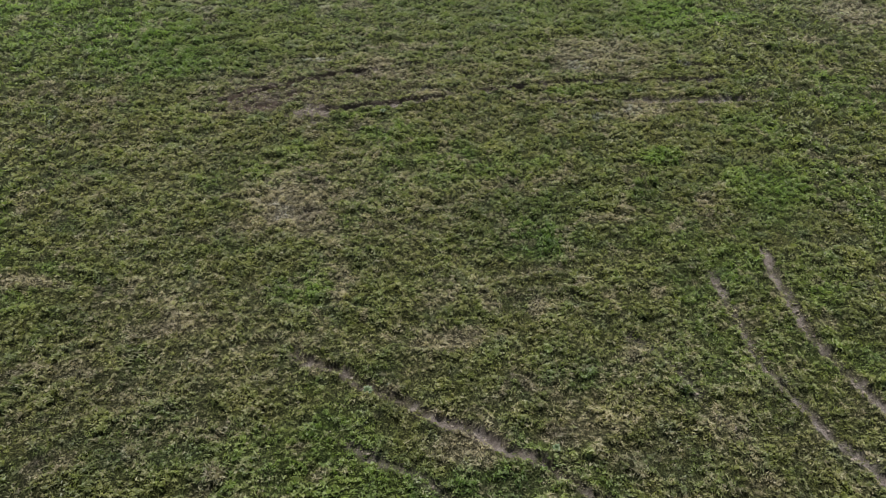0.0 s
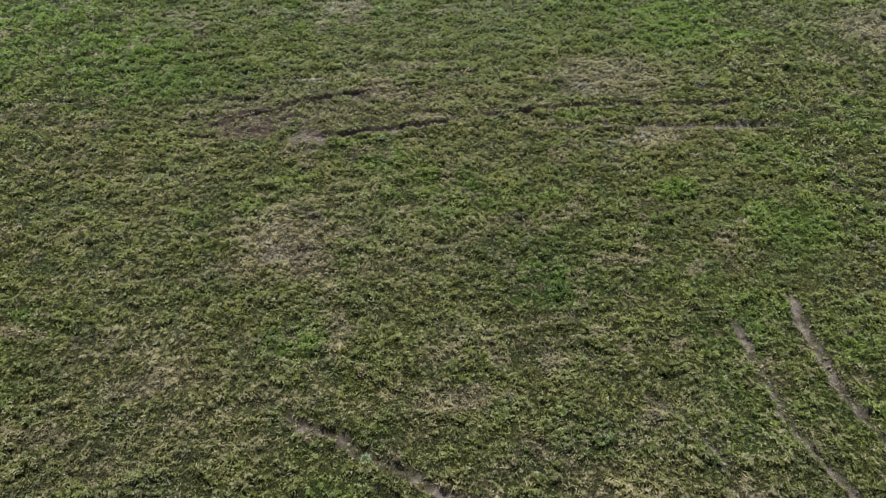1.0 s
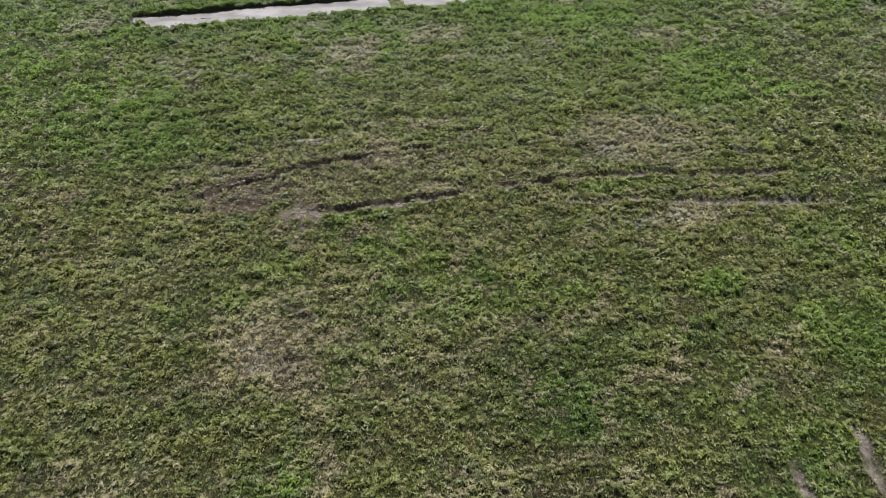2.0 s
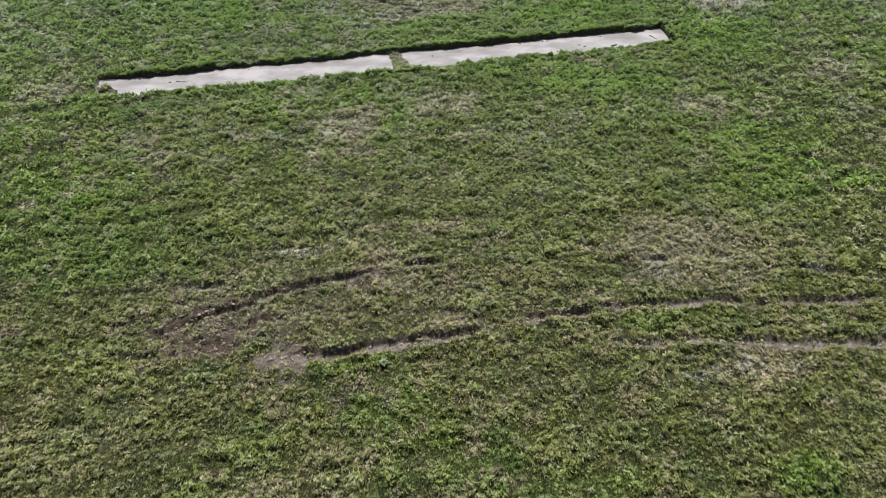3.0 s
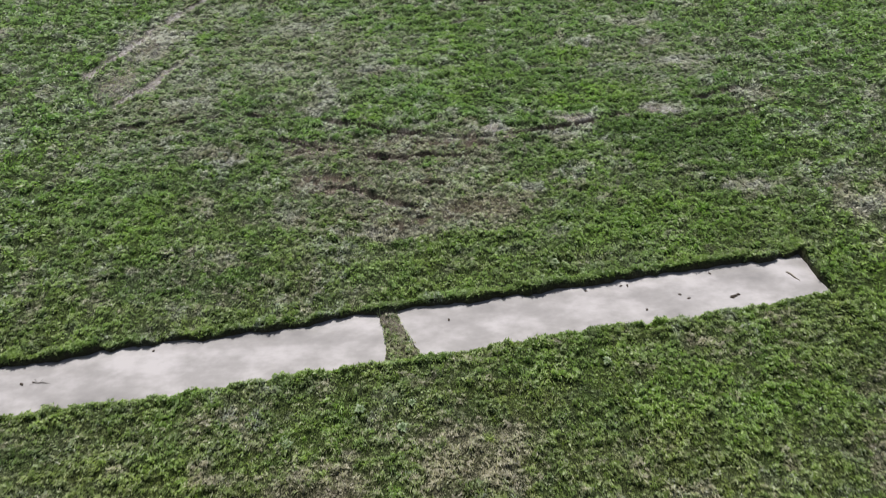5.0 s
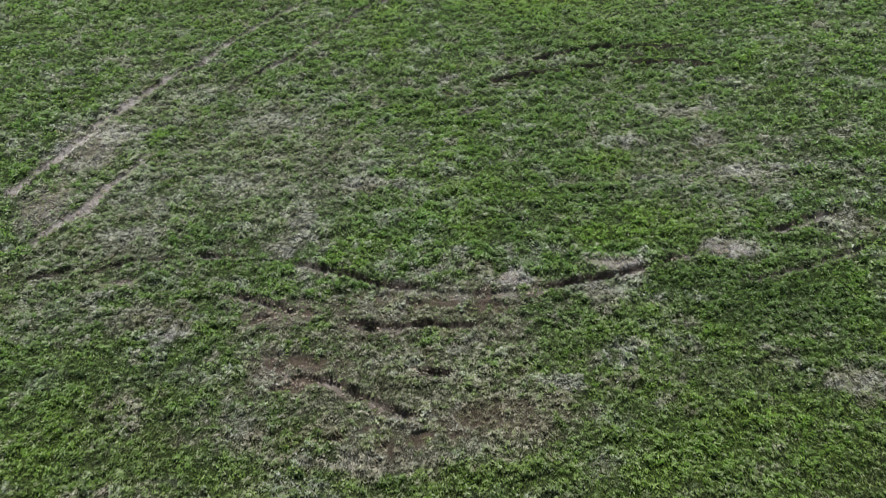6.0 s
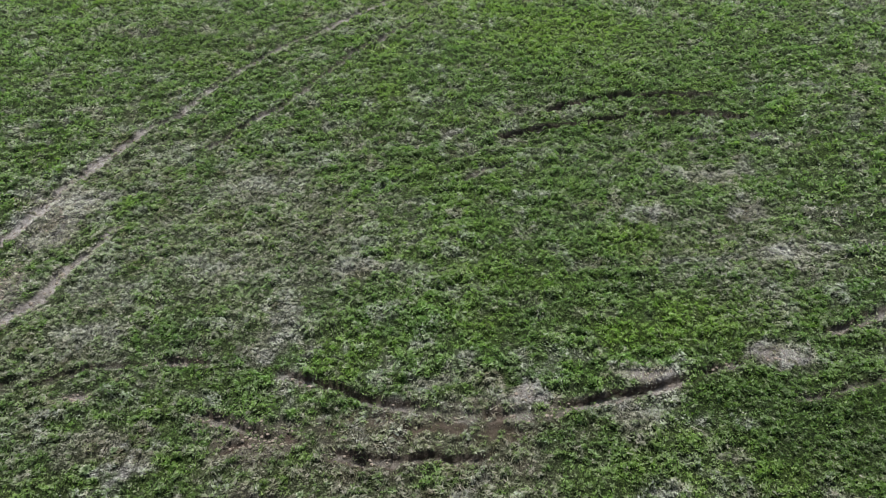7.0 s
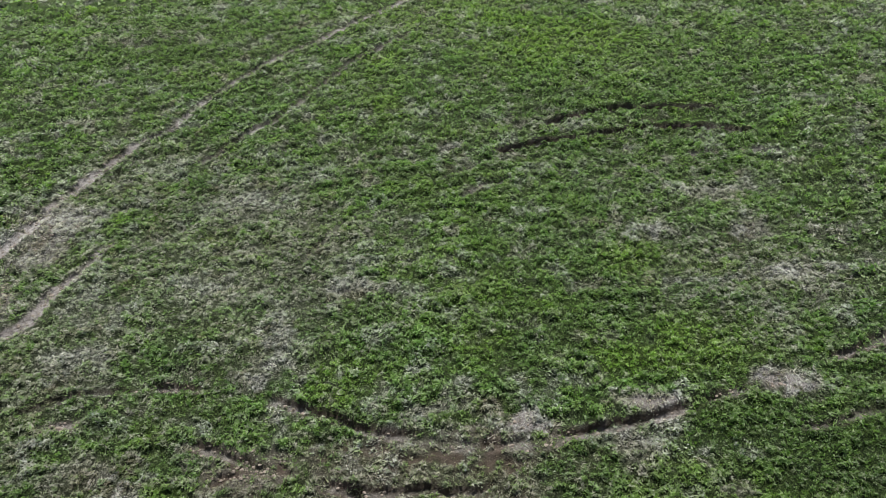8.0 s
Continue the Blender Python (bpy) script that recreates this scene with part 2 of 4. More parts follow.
rut([(5.0, 28.7), (6.0, 28.75), (7.0, 28.8), (7.9, 28.9)], 0.36, 0.13, 1.2)
rut([(7.5, 28.9), (8.3, 29.0), (9.3, 29.0), (10.2, 28.9), (11.1, 29.0), (11.9, 29.0), (12.9, 28.8), (13.8, 28.9), (15.1, 28.8), (16.4, 28.8), (17.6, 28.8)], 0.30, 0.08, 0.85)
rut([(4.2, 27.7), (4.7, 27.7), (5.2, 27.7)], 0.25, 0.07, 0.5)
rut([(7.5, 27.5), (8.7, 27.4), (9.5, 27.4), (10.6, 27.4), (11.6, 27.3), (12.7, 27.2), (13.7, 27.0), (15.2, 27.0), (18.5, 26.8)], 0.30, 0.05, 0.9)
rut([(8.1, 31.3), (8.5, 31.3), (8.9, 31.3)], 0.26, 0.07, 0.5)
rut([(9.5, 31.2), (10.5, 31.1), (11.6, 31.1)], 0.28, 0.06, 0.6)
rut([(14.4, 30.6), (16.4, 30.0), (18.8, 29.3)], 0.28, 0.09, 0.6)
# beyond the trench
rut([(-2.2, 60.0), (-1.4, 59.7), (-0.9, 59.5), (0.0, 59.1), (0.7, 58.8), (1.6, 58.4), (2.3, 58.3), (2.9, 58.2)], 0.29, 0.155, 0.7)
rut([(2.4, 58.1), (3.8, 57.9), (6.2, 57.8), (7.2, 58.1)], 0.40, 0.065, 0.40)
rut([(6.4, 57.9), (7.1, 58.0), (8.0, 58.2), (8.9, 58.3), (9.9, 58.5), (11.0, 58.8)], 0.32, 0.16, 0.9)
rut([(10.8, 58.7), (11.6, 59.0), (12.9, 59.3)], 0.22, 0.09, 0.35)
rut([(15.0, 60.0), (16.1, 60.3), (17.2, 60.7), (18.7, 61.0)], 0.26, 0.10, 0.6)
rut([(-4.3, 58.6), (-3.5, 58.3), (-2.8, 58.0), (-2.0, 57.6), (-1.4, 57.4)], 0.29, 0.14, 0.7)
rut([(-0.5, 57.1), (0.8, 56.7), (1.8, 56.6), (2.8, 56.6), (3.5, 56.5), (4.9, 56.5)], 0.28, 0.145, 0.6)
rut([(13.2, 57.8), (14.1, 57.8), (15.0, 58.0), (15.8, 58.2), (17.5, 58.7), (19.0, 59.2)], 0.24, 0.08, 0.45)
rut([(-1.4, 54.9), (-0.3, 54.5), (0.3, 54.1), (0.9, 53.8), (1.6, 53.3), (2.6, 53.0)], 0.32, 0.125, 0.9)
rut([(1.9, 54.9), (2.8, 54.6), (3.9, 54.4)], 0.32, 0.13, 0.8)
rut([(-12.4, 59.2), (-11.3, 59.9), (-10.8, 60.0), (-10.1, 60.0)], 0.24, 0.10, 0.6)
rut([(-10.0, 59.4), (-9.5, 59.9), (-8.6, 60.3), (-7.4, 60.5), (-5.8, 60.5)], 0.20, 0.09, 0.35)
rut([(-8.9, 59.2), (-8.2, 59.3), (-7.3, 59.3)], 0.28, 0.07, 0.9)
rut([(-6.0, 60.7), (-5.3, 60.6), (-4.7, 60.5), (-3.8, 60.4)], 0.26, 0.12, 0.7)
# the long wheelings at the far end
rut([(-14.6, 64.6), (-13.9, 66.4), (-13.4, 67.5), (-12.8, 68.8), (-12.3, 70.3), (-11.6, 71.8), (-10.8, 73.2), (-10.3, 74.1)], 0.42, 0.06, 2.4)
rut([(-10.8, 73.2), (-10.0, 74.7), (-8.9, 75.7), (-8.0, 77.7), (-6.9, 79.4), (-6.2, 80.4), (-4.4, 82.7), (-2.7, 84.0), (-0.9, 86.2), (1.4, 88.2), (3.5, 90.0)], 0.30, 0.07, 1.4)
rut([(-12.3, 61.4), (-11.5, 63.1), (-10.7, 63.9), (-10.4, 65.1), (-9.8, 65.9), (-9.4, 67.1), (-9.0, 67.8)], 0.38, 0.06, 2.2)
rut([(-7.2, 72.6), (-6.3, 73.2), (-5.5, 74.4), (-4.6, 75.5), (-3.8, 76.0), (-2.2, 78.7), (-1.2, 80.4), (0.0, 82.1), (2.4, 84.2), (3.3, 84.6)], 0.28, 0.09, 0.7)
rut([(8.6, 74.2), (9.8, 74.7), (11.0, 75.0), (12.6, 75.2), (13.8, 75.1), (15.1, 75.0), (16.7, 74.8), (17.5, 74.3)], 0.36, 0.17, 0.7)
rut([(6.0, 72.1), (7.4, 72.5), (8.4, 72.8), (10.2, 73.1), (11.6, 73.3), (12.9, 73.5), (14.7, 73.4), (16.2, 73.2), (17.1, 72.9), (18.0, 72.5)], 0.32, 0.17, 0.55)
rut([(14.0, 71.2), (15.5, 71.3), (16.5, 71.3), (18.8, 71.0)], 0.26, 0.07, 0.55)
# old, nearly healed wheelings
rut([(-12.6, 40.4), (-10.1, 39.6), (-7.7, 38.8), (-5.6, 38.2)], 0.30, 0.04, 0.35)
rut([(-7.0, 40.7), (-5.3, 40.3), (-3.9, 40.0), (-2.5, 39.4)], 0.30, 0.04, 0.35)
rut([(-3.6, 37.4), (-1.0, 36.9), (1.1, 36.3)], 0.30, 0.04, 0.30)
rut([(-1.8, 65.4), (-0.9, 67.0), (-0.1, 68.1), (1.0, 68.9), (2.8, 70.2), (5.0, 71.1), (6.0, 72.0)], 0.22, 0.05, 0.22)
rut([(4.2, 68.9), (5.6, 69.9), (7.1, 70.3)], 0.24, 0.07, 0.35)
rut([(-15.2, 44.6), (-14.4, 44.5), (-13.6, 44.7)], 0.30, 0.06, 0.7)

# Worn and rich patches: centre, half length, half breadth, strength.
WORN = {"lush": [], "clean": [], "deep": [], "pale": [], "straw": [], "soil": [], "cut_shade": []}


def patch(kind, x, y, rx, ry, much=0.8):
    WORN[kind].append((x, y, rx, ry, much))


for spot in ((-2.9, 21.2, 2.3, 1.9, 0.9), (2.5, 13.9, 1.5, 0.6), (2.4, 15.6, 1.1, 0.8, 0.6), (-6.3, 15.1, 1.2, 0.5), (-8.3, 13.5, 0.9, 0.7, 0.7),
             (-12.1, 17.6, 1.2, 0.6), (26.8, 35.2, 2.5, 2.4), (9.9, 10.1, 0.9, 0.9, 0.6), (6.3, 10.4, 1.3, 0.7, 0.6), (2.8, 10.1, 1.5, 0.7)):
    patch("straw", *spot)
for spot in ((11.6, 31.7, 3.3, 1.9, 0.7), (-12.3, 26.6, 3.0, 2.8, 0.3), (0.9, 30.8, 2.3, 1.0, 0.8), (12.1, 26.3, 1.6, 0.9, 0.7), (-0.7, 40.7, 1.6, 2.1, 0.75),
             (20.8, 52.0, 2.4, 1.4, 0.8), (22.6, 43.4, 1.5, 1.5, 0.7), (4.7, 53.0, 2.8, 1.5, 0.75), (1.4, 51.8, 2.4, 0.6, 0.9), (3.7, 57.8, 3.2, 1.1, 0.62)):
    patch("straw", *spot)
for spot in ((18.5, 60.3, 1.5, 1.0, 0.7), (15.4, 53.2, 1.2, 0.7, 0.7), (18.9, 52.2, 0.8, 1.7, 0.8), (-7.0, 57.7, 1.4, 0.8, 0.7), (-2.0, 62.3, 1.1, 2.0, 0.55),
             (5.7, 58.5, 0.6, 0.45, 1.2), (9.2, 58.9, 1.0, 0.4, 1.2), (13.5, 59.4, 1.0, 0.5, 1.2), (15.9, 63.8, 1.6, 1.2, 0.8), (15.5, 66.4, 0.8, 0.9, 0.7)):
    patch("straw", *spot)
for spot in ((0.8, 64.4, 1.2, 0.6), (12.0, 66.6, 0.9, 0.9, 0.7), (14.5, 68.7, 1.4, 0.8, 0.7), (-4.2, 69.8, 2.4, 1.6, 0.6), (8.7, 57.5, 1.0, 0.8), (-5.7, 57.0, 1.0, 0.6),
             (-11.8, 68.6, 2.0, 2.8, 0.9), (-4.9, 29.0, 2.5, 1.7, 0.55), (-1.3, 55.0, 2.1, 1.4, 0.6), (-12.5, 64.3, 1.6, 2.2, 0.7), (0.0, 35.8, 1.0, 0.4, 0.5)):
    patch("straw", *spot)
# wide, thin wear
for spot in ((-4.0, 66.0, 7.0, 6.0, 0.48), (-10.0, 72.0, 4.0, 4.0, 0.45), (-3.0, 29.6, 6.0, 3.0, 0.45), (14.5, 65.0, 5.0, 4.0, 0.36), (2.0, 54.2, 6.0, 3.0, 0.55), (-10.0, 62.5, 4.0, 6.0, 0.5), (2.0, 57.0, 5.0, 1.8, 0.62), (2.0, 30.0, 9.0, 3.0, 0.36), (-9.0, 24.0, 5.0, 5.0, 0.28),
             (0.0, 20.5, 6.0, 4.0, 0.34), (9.0, 10.5, 6.0, 4.0, 0.32), (-6.0, 14.0, 5.0, 4.0, 0.36), (0.0, 41.0, 5.0, 3.0, 0.22), (-15.6, 45.0, 2.0, 1.6, 0.7), (3.0, 36.0, 8.0, 3.0, 0.2)):
    patch("straw", *spot)
for spot in ((-5.0, 28.9, 2.0, 1.3, 0.42), (-2.9, 27.6, 0.9, 0.6, 0.9), (-1.4, 54.9, 1.6, 1.0, 0.15), (-11.9, 69.0, 1.2, 2.2, 0.15), (-12.5, 64.3, 1.2, 1.7, 0.35),
             (-1.8, 57.5, 1.5, 0.8, 0.3), (4.0, 58.0, 2.6, 0.5, 0.12), (5.7, 58.5, 0.38, 0.32, 0.6), (9.2, 58.9, 0.8, 0.25, 0.6), (13.6, 59.4, 0.6, 0.25, 0.55)):
    patch("soil", *spot)
for spot in ((12.2, 58.1, 2.4, 1.2, 1.0), (14.8, 56.3, 3.0, 1.8, 1.0), (11.5, 61.5, 3.5, 2.0, 0.9), (11.0, 65.5, 2.5, 1.4, 0.9), (11.0, 82.0, 6.0, 4.0, 0.9), (15.5, 76.5, 6.0, 3.0, 0.7),
             (12.5, 51.5, 5.0, 2.2, 0.9), (7.0, 44.9, 7.0, 1.0, 0.8), (18.0, 47.0, 4.0, 4.0, 0.8), (-9.0, 33.5, 6.0, 3.5, 0.6), (14.5, 37.0, 5.0, 4.0, 0.6), (5.5, 61.8, 3.0, 1.5, 0.6),
             (7.0, 43.6, 9.0, 2.2, 0.6), (-8.0, 44.0, 5.0, 1.4, 0.7), (9.0, 50.0, 8.0, 2.6, 0.5), (-6.0, 35.5, 7.0, 2.0, 0.5)):
    patch("clean", *spot)
# dense, dark green turf
for spot in ((12.2, 58.0, 2.4, 1.0, 1.0), (14.8, 56.3, 3.2, 1.8, 1.1), (-11.0, 85.0, 5.0, 3.5, 0.8), (-9.5, 33.0, 5.0, 3.0, 0.4), (-6.0, 49.8, 3.0, 1.2, 0.7), (6.5, 57.0, 1.0, 0.5, 0.7),
             (0.6, 55.8, 1.8, 0.5, 0.6), (-8.0, 57.8, 2.5, 1.2, 0.6), (9.5, 76.5, 4.0, 1.6, 0.5), (2.5, 8.6, 2.0, 0.9, 0.7), (6.0, 19.0, 3.0, 2.0, 0.5)):
    patch("deep", *spot)
# bleached thatch and dried clay
for spot in ((5.7, 58.5, 0.42, 0.5, 1.3), (9.1, 58.9, 1.0, 0.36, 1.2), (10.6, 59.2, 0.5, 0.3, 0.9), (13.6, 59.5, 0.6, 0.3, 1.1), (-1.9, 62.2, 0.55, 1.5, 0.6), (-2.4, 60.6, 0.5, 0.4, 0.7), (9.7, 57.3, 0.5, 0.6, 0.4),
             (-5.6, 57.2, 1.2, 0.5, 0.7), (-4.5, 64.8, 1.6, 0.6, 0.6), (-8.0, 63.5, 1.5, 0.6, 0.5), (15.9, 63.9, 1.2, 0.7, 0.8), (14.6, 62.0, 0.5, 0.7, 0.6), (17.0, 61.6, 0.8, 0.6, 0.6), (-12.2, 68.0, 1.3, 2.2, 0.4)):
    patch("pale", *spot)
for spot in ((12.0, 31.8, 2.0, 1.0, 0.3), (15.0, 33.0, 1.2, 0.8, 0.5), (8.0, 39.5, 1.2, 1.0, 0.5), (-8.5, 38.9, 2.6, 0.3, 0.4), (-4.6, 40.2, 1.8, 0.3, 0.4), (15.6, 66.2, 0.6, 0.7, 0.7), (20.5, 52.0, 1.6, 0.8, 0.5)):
    patch("pale", *spot)
# churned, moist earth
for spot in ((-5.0, 28.9, 2.1, 1.3, 0.80), (-2.9, 27.5, 0.9, 0.6, 0.6), (-1.4, 54.9, 1.7, 1.0, 0.45), (4.0, 57.7, 2.9, 0.8, 0.40), (-1.8, 57.4, 1.6, 0.8, 0.45), (4.7, 53.0, 2.4, 0.9, 0.30), (1.4, 52.6, 2.2, 0.6, 0.40), (0.5, 57.9, 1.8, 0.7, 0.35), (2.5, 56.8, 4.5, 1.6, 0.25), (-1.0, 29.6, 6.0, 2.2, 0.30)):
    patch("cut_shade", *spot)
for spot in ((-2.1, 16.5, 1.1, 0.8), (5.7, 18.4, 1.2, 1.2), (10.0, 28.3, 1.2, 0.6, 0.55), (12.0, 22.7, 1.0, 0.9), (-10.3, 33.0, 3.5, 2.6, 0.6), (16.8, 36.1, 2.3, 1.8),
             (12.2, 51.4, 3.0, 1.7, 0.8), (12.2, 58.2, 1.7, 0.7, 0.5), (11.1, 82.3, 4.7, 2.8, 1.1), (5.0, 86.5, 7.0, 2.5, 0.8), (10.8, 65.2, 1.7, 0.8, 1.0), (11.7, 61.2, 2.2, 1.3, 0.9)):
    patch("lush", *spot)
for spot in ((14.4, 56.6, 1.6, 0.9, 0.3), (4.6, 61.5, 1.1, 0.5), (-10.0, 85.0, 4.1, 3.2, 0.7), (2.9, 9.0, 1.2, 0.5), (10.9, 11.9, 1.3, 0.6),
             (-6.1, 49.7, 2.0, 1.0), (-13.7, 58.2, 2.5, 2.0, 0.6), (7.0, 45.3, 4.0, 0.8, 0.5), (19.0, 47.5, 2.5, 2.5, 0.7), (16.0, 33.5, 2.0, 0.9, 0.5)):
    patch("lush", *spot)

# lesser patches
for spot in ((-11.1, 69.0, 1.6, 1.1, 0.7), (-5.8, 65.6, 1.3, 0.4, 0.6), (-2.0, 61.9, 0.8, 1.2, 0.65), (0.3, 64.6, 1.2, 0.5, 0.6), (2.4, 64.2, 1.0, 0.4, 0.5), (0.3, 60.8, 0.4, 0.5, 0.7), (2.6, 60.5, 0.7, 0.4, 0.8), (11.5, 66.4, 1.0, 0.6, 0.8), (15.2, 66.1, 0.6, 0.5, 0.8), (15.3, 64.0, 1.2, 0.4, 0.9), (17.7, 64.1, 0.9, 0.3, 0.8), (14.4, 68.8, 1.3, 0.3, 0.6), (12.0, 63.7, 0.8, 0.3, 0.7), (-13.3, 68.1, 1.2, 0.7, 0.8)):
    patch("pale", *spot)
for spot in ((5.9, 58.6, 0.4, 0.5, 1.3), (9.0, 58.7, 0.9, 0.3, 1.2), (10.4, 59.0, 0.4, 0.2, 1.0), (13.4, 59.4, 0.8, 0.3, 1.2), (8.7, 57.8, 0.5, 0.3, 0.7)):
    patch("pale", *spot)
for spot in ((0.2, 60.6, 1.5, 1.2, 1.0), (4.6, 61.9, 1.2, 0.4, 0.8), (10.4, 60.6, 2.6, 0.8, 0.9), (12.1, 64.4, 2.9, 0.5, 0.9), (12.4, 55.7, 1.4, 1.0, 0.9), (11.4, 82.8, 4.1, 0.9, 0.9), (-7.8, 57.9, 1.1, 0.4, 0.6), (-4.4, 56.9, 1.0, 0.5, 0.7)):
    patch("lush", *spot)
for spot in ((11.3, 57.5, 1.3, 0.5, 0.8), (13.4, 56.2, 1.9, 0.8, 0.7), (-7.2, 55.1, 1.9, 0.7, 0.7)):
    patch("deep", *spot)
for spot in ((-5.9, 56.8, 0.8, 0.6, 0.8), (-7.9, 58.7, 0.8, 0.2, 0.7), (-9.4, 58.0, 0.9, 0.9, 0.5), (8.7, 54.9, 0.7, 0.4, 0.8), (6.4, 54.1, 1.2, 0.4, 0.6), (10.8, 57.3, 0.3, 0.2, 0.8), (-2.2, 54.5, 0.8, 0.5, 0.5), (13.9, 59.1, 0.4, 0.2, 1.1)):
    patch("pale", *spot)
for spot in ((-0.2, 41.5, 1.3, 1.2, 0.8), (3.7, 42.2, 2.0, 1.4, 0.7), (15.3, 41.1, 1.6, 1.1, 0.7), (-9.2, 38.8, 1.0, 0.8, 0.6), (-5.7, 40.1, 1.0, 0.4, 0.6)):
    patch("straw", *spot)
for spot in ((-3.1, 43.9, 1.2, 0.4, 0.6), (-0.9, 40.6, 1.1, 0.7, 0.5), (1.2, 43.6, 0.8, 0.3, 0.5), (5.4, 40.0, 1.0, 0.4, 0.4), (20.6, 51.5, 1.0, 0.4, 0.6), (15.2, 53.3, 1.3, 0.3, 0.6)):
    patch("pale", *spot)
for spot in ((11.2, 43.7, 3.5, 1.4, 0.8), (16.5, 56.2, 3.0, 1.6, 0.8), (8.6, 51.2, 2.2, 0.9, 0.6), (-7.8, 52.5, 2.2, 2.8, 0.5)):
    patch("lush", *spot)
for spot in ((-10.8, 42.9, 1.5, 0.9, 0.9), (-9.4, 43.1, 1.7, 0.5, 0.7)):
    patch("deep", *spot)
for spot in ((10.7, 30.5, 0.8, 0.7, 0.55), (12.9, 30.9, 0.7, 0.3, 0.6), (15.6, 30.3, 0.9, 0.3, 0.8), (-7.3, 31.6, 0.5, 0.3, 0.8), (-2.7, 32.5, 0.8, 0.2, 0.6), (13.1, 29.7, 0.5, 0.3, 0.5), (2.7, 29.0, 0.8, 0.3, 0.6), (10.0, 26.0, 0.9, 0.3, 0.5)):
    patch("pale", *spot)
for spot in ((0.7, 31.8, 1.1, 0.9, 0.9), (3.2, 28.7, 1.2, 0.4, 0.8), (6.3, 29.0, 1.5, 0.3, 0.5), (10.6, 30.6, 2.1, 0.9, 0.7)):
    patch("straw", *spot)
for spot in ((9.0, 28.2, 1.0, 0.4, 0.9), (-9.7, 32.1, 1.7, 1.5, 0.6), (16.3, 39.2, 3.4, 2.4, 0.6)):
    patch("lush", *spot)
for spot in ((-2.8, 20.8, 1.3, 0.7, 0.4), (2.3, 21.6, 0.9, 0.3, 0.7), (-3.9, 22.1, 0.7, 0.3, 0.5), (11.7, 26.3, 1.0, 0.4, 0.6)):
    patch("pale", *spot)
for spot in ((-2.2, 20.2, 1.3, 1.4, 0.9), (-3.7, 21.5, 0.9, 0.7, 0.8), (-1.1, 21.4, 0.9, 0.6, 0.7), (-11.3, 17.5, 1.0, 0.3, 0.8), (5.6, 10.3, 1.4, 0.4, 0.7), (10.0, 10.2, 0.6, 0.5, 0.7), (-8.2, 13.4, 0.8, 0.5, 0.6), (6.0, 16.6, 1.2, 0.4, 0.4)):
    patch("straw", *spot)
for spot in ((5.7, 17.9, 1.4, 0.4, 0.6), (6.8, 12.1, 1.3, 0.6, 0.6), (-6.2, 10.9, 1.8, 0.9, 0.5), (4.0, 9.0, 0.9, 0.4, 0.7), (-5.3, 23.5, 1.4, 1.2, 0.4)):
    patch("deep", *spot)
for spot in ((-14.3, 36.5, 5.5, 2.2, 0.8), (-2.5, 16.5, 0.7, 0.4, 0.9), (5.8, 22.9, 2.5, 0.5, 0.6), (17.6, 34.9, 4.6, 1.2, 0.7), (-0.3, 27.3, 1.5, 0.5, 0.5)):
    patch("lush", *spot)

# The trench: its own axes, u along it and v across.
TX, TY, TURNED, HALF_LONG, HALF_WIDE, WATER = 1.1, 46.80, radians(6.5), 15.05, 1.03, -0.20
CU, SU = math.cos(TURNED), math.sin(TURNED)


def to_world(u, v):
    return TX + u * CU - v * SU, TY + u * SU + v * CU


def to_trench(x, y):
    return (x - TX) * CU + (y - TY) * SU, -(x - TX) * SU + (y - TY) * CU


def trench_mask(u, v):
    """1 inside the trench, 0 on the field; also how far the low baulk fills it."""
    e = HALF_WIDE + 0.36 * (fbm(u, v * 0.3, 0.55, 3, 51) - 0.5) + 0.16 * (fbm(u, v * 0.2, 4.0, 2, 52) - 0.5)
    e = e + 0.06 * step(-0.3, 0.3, v) - 0.14 * step(-8.6, -10.2, u) * step(0.2, -0.2, v)
    eu = HALF_LONG + 0.26 * (fbm(v, u * 0.2, 0.7, 3, 53) - 0.5) - 0.40 * step(0.2, -0.8, v) * (u < 0)
    d = np.minimum(e - np.abs(v), eu - np.abs(u))
    left = -0.18 + 0.16 * (fbm(v, u, 0.5, 2, 54) - 0.5) - 0.10 * (v / HALF_WIDE) ** 2
    right = 0.70 - 0.34 * v / HALF_WIDE + 0.18 * (fbm(v, u, 0.5, 2, 55) - 0.5)
    baulk = step(-0.22, 0.12, u - left) * step(-0.22, 0.12, right - u)
    soft = 0.05 + 0.07 * step(0.3, -0.3, v)
    return step(-soft, soft, d), baulk, d


def relief(x, y):
    """The unevenness of the turf itself."""
    return 0.10 * (fbm(x, y, 9.0, 2, 61) - 0.5) + 0.09 * (fbm(x, y, 0.9, 3, 62) - 0.5) + 0.08 * (fbm(x, y, 0.36, 2, 63) - 0.5)


def streaks(x, y):
    """Long low swathes that run with the trench, from 0 to 1."""
    u, v = 0.99 * x + 0.14 * y, 0.99 * y - 0.14 * x
    return np.clip(0.5 + 1.6 * (fbm(0.22 * u, v, 0.6, 3, 115) - 0.5), 0, 1)


def knolls(x, y):
    """Hummocks of turf a third of a metre wide, from 0 in the hollows to 1 on their tops."""
    return step(0.34, 0.62, fbm(0.72 * x, y, 0.32, 2, 103))


